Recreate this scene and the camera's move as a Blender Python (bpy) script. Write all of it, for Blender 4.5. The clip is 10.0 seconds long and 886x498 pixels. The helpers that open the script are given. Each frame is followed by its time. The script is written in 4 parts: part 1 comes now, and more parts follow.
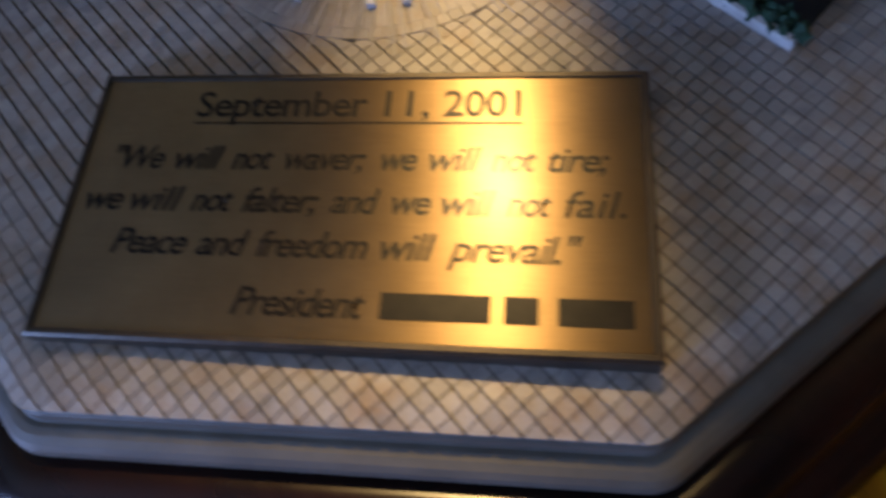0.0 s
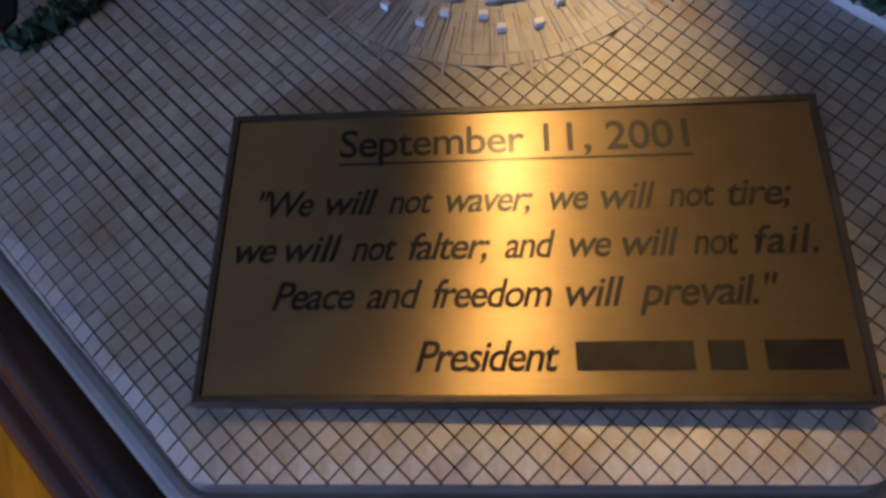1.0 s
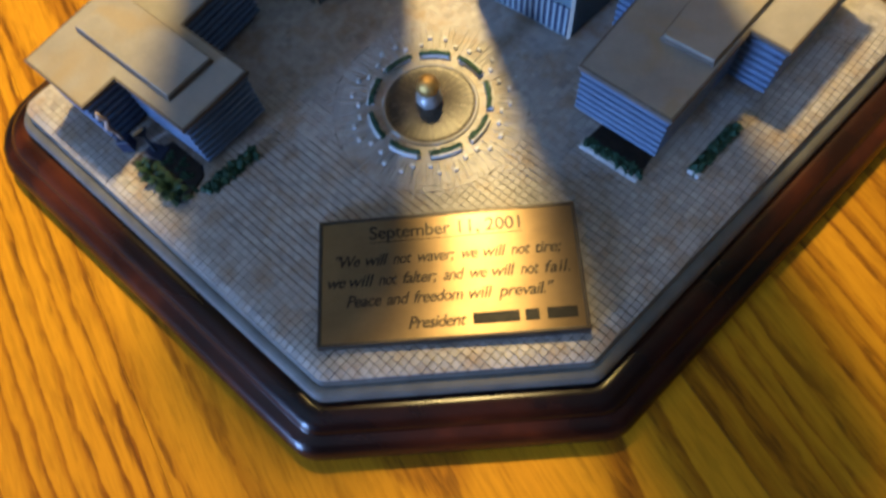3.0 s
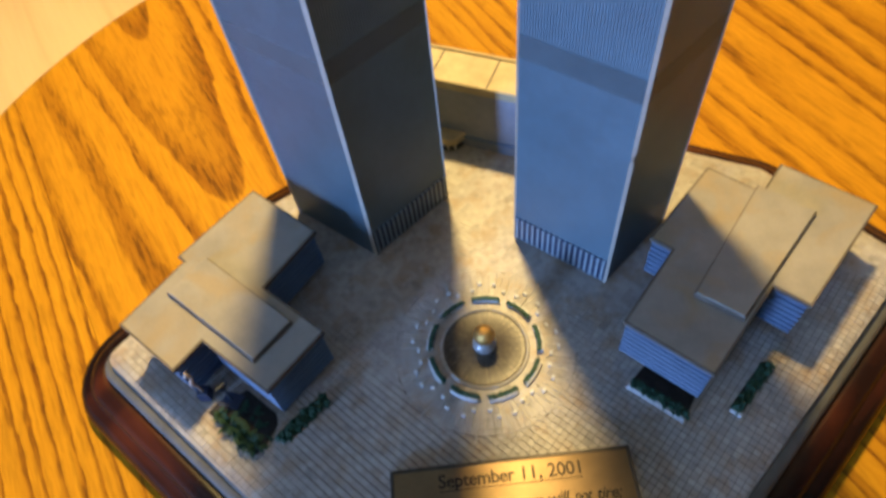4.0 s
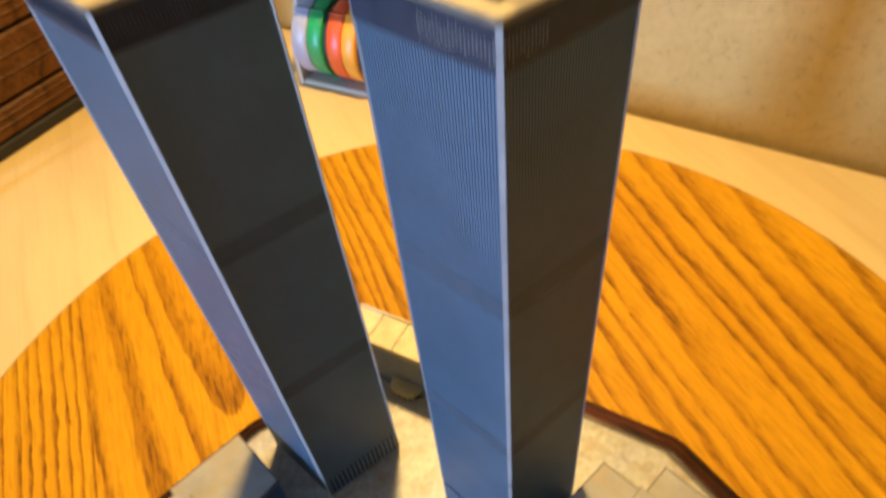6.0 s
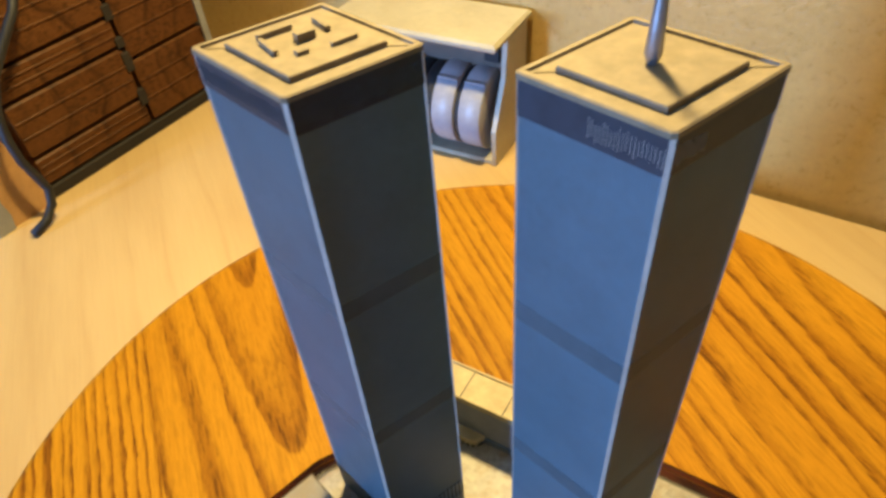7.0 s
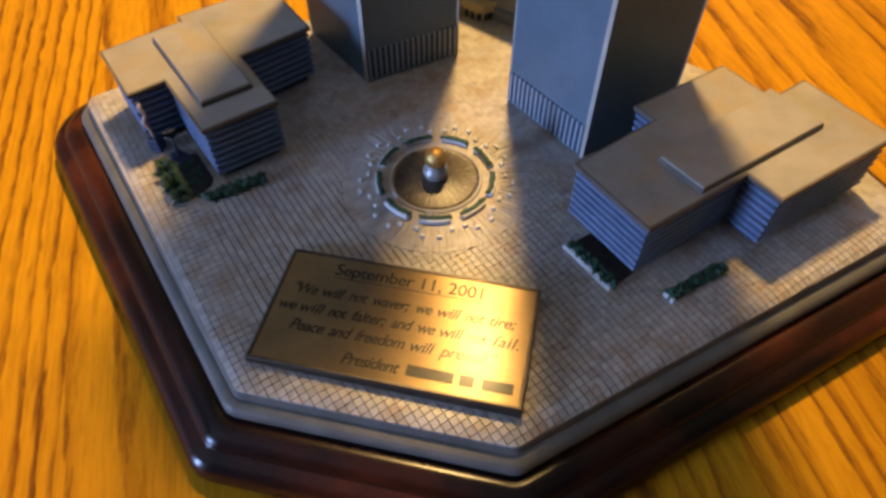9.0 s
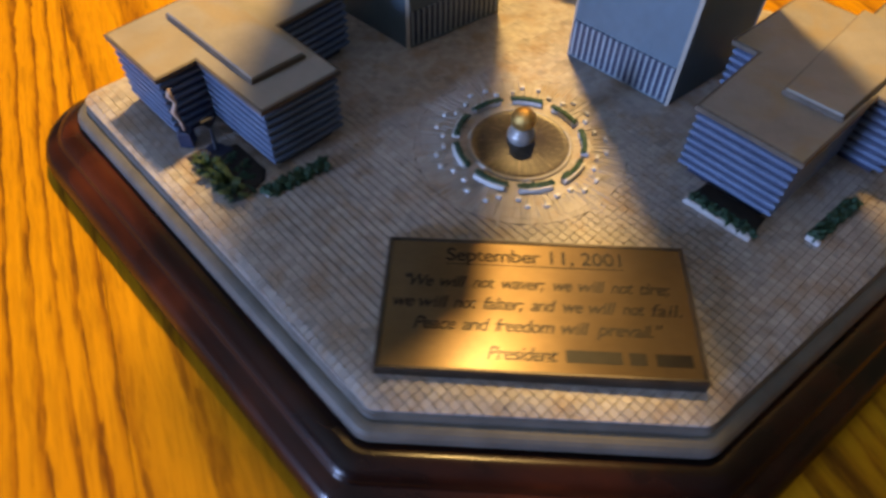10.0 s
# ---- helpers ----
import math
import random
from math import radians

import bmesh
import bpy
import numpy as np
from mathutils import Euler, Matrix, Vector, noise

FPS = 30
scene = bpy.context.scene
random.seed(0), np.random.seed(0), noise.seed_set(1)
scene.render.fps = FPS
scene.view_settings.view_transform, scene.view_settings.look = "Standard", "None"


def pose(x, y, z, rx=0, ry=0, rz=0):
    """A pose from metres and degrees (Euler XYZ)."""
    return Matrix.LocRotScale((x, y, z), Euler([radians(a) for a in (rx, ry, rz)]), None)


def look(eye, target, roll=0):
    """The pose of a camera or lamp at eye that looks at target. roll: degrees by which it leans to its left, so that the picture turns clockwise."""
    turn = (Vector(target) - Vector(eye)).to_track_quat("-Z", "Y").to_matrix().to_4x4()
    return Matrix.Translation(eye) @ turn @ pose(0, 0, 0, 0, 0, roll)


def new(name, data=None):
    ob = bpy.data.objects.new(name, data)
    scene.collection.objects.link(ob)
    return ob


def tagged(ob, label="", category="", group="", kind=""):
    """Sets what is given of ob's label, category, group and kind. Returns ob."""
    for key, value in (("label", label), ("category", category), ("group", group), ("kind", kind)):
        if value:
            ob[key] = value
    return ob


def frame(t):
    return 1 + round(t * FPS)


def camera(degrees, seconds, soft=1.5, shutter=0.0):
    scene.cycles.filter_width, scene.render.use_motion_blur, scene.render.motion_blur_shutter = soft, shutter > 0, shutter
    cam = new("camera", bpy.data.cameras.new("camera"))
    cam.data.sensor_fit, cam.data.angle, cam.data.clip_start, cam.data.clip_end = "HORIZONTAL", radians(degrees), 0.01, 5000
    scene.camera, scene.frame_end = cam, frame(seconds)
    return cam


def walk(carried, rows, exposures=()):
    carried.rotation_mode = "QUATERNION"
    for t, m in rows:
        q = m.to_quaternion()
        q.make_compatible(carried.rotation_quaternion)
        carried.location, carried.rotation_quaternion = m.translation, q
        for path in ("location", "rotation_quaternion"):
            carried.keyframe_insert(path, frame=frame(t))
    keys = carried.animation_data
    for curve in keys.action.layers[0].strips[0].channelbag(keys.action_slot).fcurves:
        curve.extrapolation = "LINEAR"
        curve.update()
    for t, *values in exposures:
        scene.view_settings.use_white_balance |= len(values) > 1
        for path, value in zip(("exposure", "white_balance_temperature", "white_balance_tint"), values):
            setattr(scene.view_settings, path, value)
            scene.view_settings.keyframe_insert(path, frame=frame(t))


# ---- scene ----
SOFT, SHUTTER = 3.0, 0.5
EXPOSURES = [(0.0, -0.50, 6350, 21), (1.2, -0.60, 6400, 23), (2.0, -0.06, 5900, 11), (3.5, -0.05, 6000, 8), (4.5, -0.10, 6200, 8), (5.5, 0.0, 6450, 8), (6.2, 0.0, 6500, 9), (7.3, -0.28, 5700, 2), (7.5, -0.32, 5850, 2), (8.0, -0.3, 6450, 9), (8.5, -0.1, 6700, 15), (9.0, -0.16, 6950, 20), (10.0, -0.17, 7350, 19)]
LAMP, LAMP_AT, WINDOW = 8.4, (-0.024, 0.290, 0.550), 125.0
cam = camera(67.55, 10.0, SOFT, SHUTTER)
PATH = [
    (0, 0.01724, -0.04507, 0.05971, 23.562, 5.154, 4.297),
    (0.5, -0.00020, -0.04177, 0.06233, 22.274, 4.434, 1.179),
    (1, -0.00278, -0.03936, 0.06117, 21.691, 3.969, 0.700),
    (1.5, -0.00033, -0.03251, 0.07758, 18.280, 5.039, 0.558),
    (2, 0.00928, -0.04614, 0.11463, 18.756, 6.071, -1.396),
    (2.2, 0.00829, -0.05229, 0.12457, 18.577, 6.203, -1.812),
    (3.3, 0.00279, -0.06842, 0.14800, 25.854, 3.783, -4.090),
    (3.5, -0.00355, -0.06053, 0.15298, 28.961, 4.127, -4.845),
    (4, -0.00724, -0.04991, 0.16942, 34.351, 4.558, -4.656),
    (4.5, 0.00582, -0.04434, 0.17863, 36.244, 4.390, -3.909),
    (5, 0.01519, -0.03960, 0.18571, 38.115, 5.411, -0.539),
    (5.5, 0.02819, -0.03742, 0.20859, 40.902, 4.708, 2.993),
    (6, 0.03439, -0.03255, 0.24130, 43.114, 4.800, 2.243),
    (6.2, 0.03363, -0.03185, 0.25328, 44.410, 4.607, 2.572),
    (7.3, 0.00494, -0.04928, 0.25722, 46.406, 3.408, 4.287),
    (7.5, 0.00603, -0.06178, 0.22971, 45.485, 2.077, 3.953),
    (8, 0.00930, -0.08932, 0.17116, 41.362, 1.331, 6.104),
    (8.5, 0.01685, -0.09575, 0.14734, 38.434, 0.337, 7.867),
    (9, 0.02697, -0.08963, 0.12802, 38.277, 0.028, 12.622),
    (9.5, 0.01773, -0.08368, 0.11282, 37.484, 0.513, 11.282),
    (10, -0.01575, -0.08659, 0.10853, 38.220, -0.836, 3.165),
]
walk(cam, [(t, pose(x, y, z, rx, ry, rz)) for t, x, y, z, rx, ry, rz in PATH], EXPOSURES)

# ---- light ----
E1, E2 = Vector((0.880, -0.475, 0)), Vector((0.475, 0.880, 0))      # the room's axes, along and towards the textured wall
TABLE_Z, BOARD_Z = -0.045, -0.0178


def room(a, b, z=0.0):
    """A place in the room's own axes."""
    return E1 * a + E2 * b + Vector((0, 0, z))


ROOM_TURN = Matrix(((E1.x, E2.x, 0, 0), (E1.y, E2.y, 0, 0), (0, 0, 1, 0), (0, 0, 0, 1)))
world = bpy.data.worlds.new("world")
world.use_nodes = True
sky = world.node_tree.nodes.new("ShaderNodeTexSky")
sky.sky_type, sky.sun_disc, sky.sun_elevation, sky.sun_rotation = "NISHITA", False, radians(25), radians(120)
world.node_tree.links.new(sky.outputs["Color"], world.node_tree.nodes["Background"].inputs["Color"])
world.node_tree.nodes["Background"].inputs["Strength"].default_value = 0.1
scene.world = world

lamp_data = bpy.data.lights.new("warm_lamp", "AREA")
lamp_data.shape, lamp_data.size, lamp_data.size_y, lamp_data.energy, lamp_data.color = "ELLIPSE", 0.060, 0.050, LAMP, (1.0, 0.69, 0.25)
new("warm_lamp", lamp_data).matrix_world = look(LAMP_AT, (-0.12, 0.03, 0))
window_data = bpy.data.lights.new("window_light", "AREA")
window_data.shape, window_data.size, window_data.size_y, window_data.energy, window_data.color = "RECTANGLE", 0.32, 0.8, WINDOW, (0.275, 0.465, 0.93)
window_place = room(-0.93, -2.27, 0.37)
new("window_light", window_data).matrix_world = look(window_place, window_place + E2)


# ---- materials ----
class Nodes:
    """A node material with a Principled shader."""

    def __init__(self, name, rough=0.5, metal=0.0, color=(0.5, 0.5, 0.5)):
        self.m = bpy.data.materials.new(name)
        self.m.use_nodes = True
        self.t = self.m.node_tree
        self.p = self.t.nodes["Principled BSDF"]
        self.p.inputs["Roughness"].default_value = rough
        self.p.inputs["Metallic"].default_value = metal
        self.p.inputs["Base Color"].default_value = (*color, 1)
        self.geo = None

    def node(self, kind, **sets):
        n = self.t.nodes.new("ShaderNode" + kind)
        for k, v in sets.items():
            if k in n.inputs:
                n.inputs[k].default_value = v
        return n

    def link(self, a, b):
        self.t.links.new(a, b)

    def place(self, turn=0.0, scale=(1, 1, 1), shift=(0, 0, 0)):
        if not self.geo:
            self.geo = self.node("NewGeometry")
        at = self.geo.outputs["Position"]
        for turns, sizes in (((0, 0, radians(turn)), (1, 1, 1)), ((0, 0, 0), scale)):
            n = self.node("Mapping")
            n.inputs["Rotation"].default_value, n.inputs["Scale"].default_value = turns, sizes
            n.inputs["Location"].default_value = shift if sizes == scale else (0, 0, 0)
            self.link(at, n.inputs["Vector"])
            at = n.outputs["Vector"]
        return at

    def noise(self, at, scale, detail=4.0, rough=0.55, warp=0.0):
        n = self.node("TexNoise", Scale=scale, Detail=detail, Roughness=rough, Distortion=warp)
        self.link(at, n.inputs["Vector"])
        return n.outputs["Fac"]

    def ramp(self, fac, *stops):
        n = self.node("ValToRGB")
        e = n.color_ramp.elements
        e[0].position, e[1].position = stops[0][0], stops[-1][0]
        for p, c in stops[1:-1]:
            e.new(p)
        for el, (p, c) in zip(e, stops):
            el.color = (*c, 1)
        self.link(fac, n.inputs["Fac"])
        return n.outputs["Color"]

    def mix(self, a, b, fac, mode="MIX"):
        n = self.node("MixRGB")
        n.blend_type = mode
        for sock, v in ((n.inputs["Color1"], a), (n.inputs["Color2"], b), (n.inputs["Fac"], fac)):
            if hasattr(v, "is_linked"):
                self.link(v, sock)
            else:
                sock.default_value = v if isinstance(v, float) else (*v, 1)
        return n.outputs["Color"]

    def color(self, c):
        self.link(c, self.p.inputs["Base Color"])
        return self

    def rough(self, fac, lo, hi):
        n = self.node("MapRange")
        n.inputs["To Min"].default_value, n.inputs["To Max"].default_value = lo, hi
        self.link(fac, n.inputs["Value"])
        self.link(n.outputs["Result"], self.p.inputs["Roughness"])
        return self

    def bump(self, fac, strength, distance):
        n = self.node("Bump", Strength=strength, Distance=distance)
        self.link(fac, n.inputs["Height"])
        self.link(n.outputs["Normal"], self.p.inputs["Normal"])
        return self

    def random(self):
        return self.node("ObjectInfo").outputs["Random"]

    def island(self):
        if not self.geo:
            self.geo = self.node("NewGeometry")
        return self.geo.outputs["Random Per Island"]


def speckled(name, lo, hi, scale, rough=0.6, metal=0.0, bump=0.15, depth=0.0001, fine=6.0):
    """A painted or cast surface with blotches and grain."""
    k = Nodes(name, rough, metal)
    at = k.place()
    big, small = k.noise(at, scale), k.noise(at, scale * fine, 6.0, 0.7)
    k.color(k.mix(k.ramp(big, (0.3, lo), (0.7, hi)), k.ramp(small, (0.25, (0.55, 0.55, 0.55)), (0.75, (1, 1, 1))), 0.45, "MULTIPLY"))
    k.rough(small, max(0.05, rough - 0.12), min(1, rough + 0.12)).bump(small, bump, depth)
    return k.m


def stone(name, by_object):
    """Cast and painted paving, each piece a little different, with ochre stains."""
    k = Nodes(name, 0.55)
    at = k.place()
    rnd = k.random() if by_object else k.island()
    base = k.ramp(rnd, (0.0, (0.36, 0.325, 0.285)), (0.5, (0.425, 0.385, 0.34)), (1.0, (0.485, 0.44, 0.385)))
    stain = k.ramp(k.noise(at, 110.0, 5.0, 0.65), (0.48, (0, 0, 0)), (0.66, (1, 1, 1)))
    base = k.mix(base, (0.33, 0.20, 0.09), k.mix((0, 0, 0), stain, 0.62))
    grain = k.noise(at, 2600.0, 5.0, 0.7)
    base = k.mix(base, k.ramp(grain, (0.3, (0.66, 0.66, 0.66)), (0.7, (1, 1, 1))), 0.6, "MULTIPLY")
    patch = k.ramp(k.noise(k.place(0, (1, 1, 1), (0.4, 0.9, 0)), 210.0, 2.0, 0.5), (0.60, (0, 0, 0)), (0.68, (1, 1, 1)))
    base = k.mix(base, (0.17, 0.165, 0.16), k.mix((0, 0, 0), patch, 0.45))
    dust = k.ramp(k.noise(at, 30.0, 4.0, 0.6), (0.35, (0.70, 0.70, 0.73)), (0.7, (1, 1, 1)))
    k.color(k.mix(base, dust, 0.8, "MULTIPLY")).rough(grain, 0.34, 0.58).bump(grain, 0.35, 0.00008)
    return k.m


def grained(name, turn, tones, pitch, rough, shift=(0, 0, 0), pores=True, stretch=0.055, relief=0.12, swirl=0.06):
    """Sawn wood: broad growth bands with cathedral arches, drawn-out pores and slow changes of tone."""
    k = Nodes(name, rough)
    flat = k.place(turn, (1, stretch, 1), shift)
    bend = k.noise(k.place(turn, (1, 0.28, 1), shift), 9.0, 3.0, 0.5)
    bend2 = k.noise(flat, 60.0, 2.0, 0.5)
    mapped = k.node("SeparateXYZ")
    k.link(flat, mapped.inputs["Vector"])
    add = k.node("Math")
    add.operation = "MULTIPLY_ADD"
    k.link(bend, add.inputs[0])
    add.inputs[1].default_value = swirl
    k.link(mapped.outputs["X"], add.inputs[2])
    add2 = k.node("Math")
    add2.operation = "MULTIPLY_ADD"
    k.link(bend2, add2.inputs[0])
    add2.inputs[1].default_value = 0.0045
    k.link(add.outputs[0], add2.inputs[2])
    light, mid, dark = tones
    deep = tuple((m + 3 * d) / 4 for m, d in zip(mid, dark))

    def lines(width, phase):
        """Growth lines at one spacing: slowly darkening, then a sharp edge."""
        band, saw = k.node("Math"), k.node("Math")
        band.operation, saw.operation = "MULTIPLY_ADD", "FRACT"
        k.link(add2.outputs[0], band.inputs[0])
        band.inputs[1].default_value, band.inputs[2].default_value = 1.0 / width, phase
        k.link(band.outputs[0], saw.inputs[0])
        return saw.outputs[0]
    bold = k.ramp(lines(pitch, 0.0), (0.0, (0, 0, 0)), (0.60, (0, 0, 0)), (0.80, (0.30, 0.30, 0.30)), (0.90, (1, 1, 1)), (1.0, (0, 0, 0)))
    thin = k.ramp(lines(pitch * 0.31, 0.4), (0.0, (0, 0, 0)), (0.5, (0, 0, 0)), (0.86, (1, 1, 1)), (1.0, (0, 0, 0)))
    fade = k.ramp(k.noise(k.place(turn, (1, 0.35, 1), shift), 24.0, 2.0, 0.5), (0.40, (1, 1, 1)), (0.66, (0.30, 0.30, 0.30)))
    fade2 = k.ramp(k.noise(k.place(turn, (1, 0.3, 1), shift), 41.0, 2.0, 0.5), (0.44, (0.05, 0.05, 0.05)), (0.64, (0.9, 0.9, 0.9)))
    bands = k.mix(light, deep, k.mix(bold, fade, 1.0, "MULTIPLY"))
    bands = k.mix(bands, mid, k.mix(thin, fade2, 1.0, "MULTIPLY"))
    tone = k.ramp(k.noise(k.place(turn, (1, 0.2, 1), shift), 14.0, 3.0, 0.6), (0.3, (0.76, 0.70, 0.62)), (0.7, (1, 1, 1)))
    col = k.mix(bands, tone, 0.9, "MULTIPLY")
    fibre = k.noise(k.place(turn, (1, 0.03, 1), shift), 900.0, 5.0, 0.7)
    col = k.mix(col, k.ramp(fibre, (0.35, (0.62, 0.55, 0.48)), (0.6, (1, 1, 1))), 0.75 if pores else 0.14, "MULTIPLY")
    if pores:
        for scale, long, low, high in ((260.0, 0.06, 0.54, 0.60), (520.0, 0.05, 0.53, 0.60)):
            streak = k.noise(k.place(turn, (1, long, 1), shift), scale, 3.0, 0.6, 0.25)
            clump = k.noise(k.place(turn, (1, 0.3, 1), shift), scale * 0.12, 2.0, 0.5)
            mask = k.mix(k.ramp(streak, (low, (0, 0, 0)), (high, (1, 1, 1))), k.ramp(clump, (0.34, (0.1, 0.1, 0.1)), (0.52, (1, 1, 1))), 1.0, "MULTIPLY")
            col = k.mix(col, dark, k.mix((0, 0, 0), mask, 0.42))
    k.p.inputs["Specular IOR Level"].default_value = 0.12
    k.color(col).rough(fibre, rough - 0.08, rough + 0.12).bump(fibre, relief, 0.0003)
    return k.m


def oak(name, pith, depth, rise, pitch, shift, bend=0.010, boldness=0.85, depth_of_tone=1.0):
    """A flat-sawn oak plank: growth rings about a pith that lies below the surface and rises along the plank,
    bands of open pores, drawn-out dashes and slow changes of tone."""
    k = Nodes(name, 0.42)
    parts = k.node("SeparateXYZ")
    k.link(k.place(GRAIN), parts.inputs["Vector"])

    def calc(kind, a, b, c=None):
        n = k.node("Math")
        n.operation = kind
        for sock, v in zip(n.inputs, (a, b, c)):
            if hasattr(v, "is_linked"):
                k.link(v, sock)
            elif v is not None:
                sock.default_value = v
        return n.outputs[0]
    slow = k.noise(k.place(GRAIN, (1, 0.22, 1), shift), 13.0, 2.0, 0.5)
    ragged = k.noise(k.place(GRAIN, (1, 0.10, 1), shift), 150.0, 3.0, 0.6)
    across = calc("MULTIPLY_ADD", slow, bend, parts.outputs["X"])
    across = calc("MULTIPLY_ADD", ragged, 0.0032, across)
    across = calc("MULTIPLY_ADD", k.noise(k.place(GRAIN, (1, 0.13, 1), shift), 520.0, 2.0, 0.6), 0.0030, across)
    across = calc("SUBTRACT", across, pith + bend / 2 + 0.0031)
    below = calc("MULTIPLY_ADD", parts.outputs["Y"], rise, depth)
    below = calc("MULTIPLY_ADD", slow, bend * 0.6, below)
    ring = calc("SQRT", calc("ADD", calc("MULTIPLY", across, across), calc("MULTIPLY", below, below)), 0.0)
    line = k.node("CombineXYZ")
    k.link(ring, line.inputs["X"])
    ring = calc("MULTIPLY_ADD", k.noise(line.outputs["Vector"], 0.42 / pitch, 2.0, 0.5), pitch * 2.6, ring)
    saw = calc("FRACT", calc("DIVIDE", ring, pitch), 0.0)
    band = k.ramp(saw, (0.0, (0.05, 0.05, 0.05)), (0.12, (0, 0, 0)), (0.46, (0.04, 0.04, 0.04)), (0.66, (0.42, 0.42, 0.42)), (0.88, (1, 1, 1)), (0.97, (0.85, 0.85, 0.85)), (1.0, (0.1, 0.1, 0.1)))
    fade = k.ramp(k.noise(k.place(GRAIN, (1, 0.30, 1), shift), 26.0, 2.0, 0.5), (0.36, (1, 1, 1)), (0.70, (0.5, 0.5, 0.5)))
    band = k.mix(band, fade, 1.0, "MULTIPLY")
    light, mid, dark = (0.525, 0.246, 0.007), (0.20, 0.066, 0.003), (0.070, 0.023, 0.003)
    light = tuple(c * depth_of_tone for c in light)
    col = k.mix(light, mid, k.mix((0, 0, 0), band, boldness))
    tone = k.ramp(k.noise(k.place(GRAIN, (1, 0.2, 1), shift), 17.0, 3.0, 0.6), (0.3, (0.74, 0.66, 0.55)), (0.66, (1, 1, 1)))
    col = k.mix(col, tone, 0.9, "MULTIPLY")
    for scale, long, low, high, much in ((600.0, 0.10, 0.53, 0.61, 0.68), (1500.0, 0.09, 0.52, 0.60, 0.48)):
        streak = k.noise(k.place(GRAIN, (1, long, 1), shift), scale, 2.0, 0.6, 0.2)
        where = k.mix((0.25, 0.25, 0.25), (1, 1, 1), band)
        pores = k.mix(k.ramp(streak, (low, (0, 0, 0)), (high, (1, 1, 1))), where, 1.0, "MULTIPLY")
        col = k.mix(col, dark, k.mix((0, 0, 0), pores, much))
    fibre = k.noise(k.place(GRAIN, (1, 0.03, 1), shift), 900.0, 4.0, 0.7)
    col = k.mix(col, k.ramp(fibre, (0.35, (0.74, 0.68, 0.60)), (0.6, (1, 1, 1))), 0.6, "MULTIPLY")
    k.p.inputs["Specular IOR Level"].default_value = 0.09
    k.color(col).rough(fibre, 0.34, 0.54).bump(streak, 0.10, 0.0003)
    return k.m


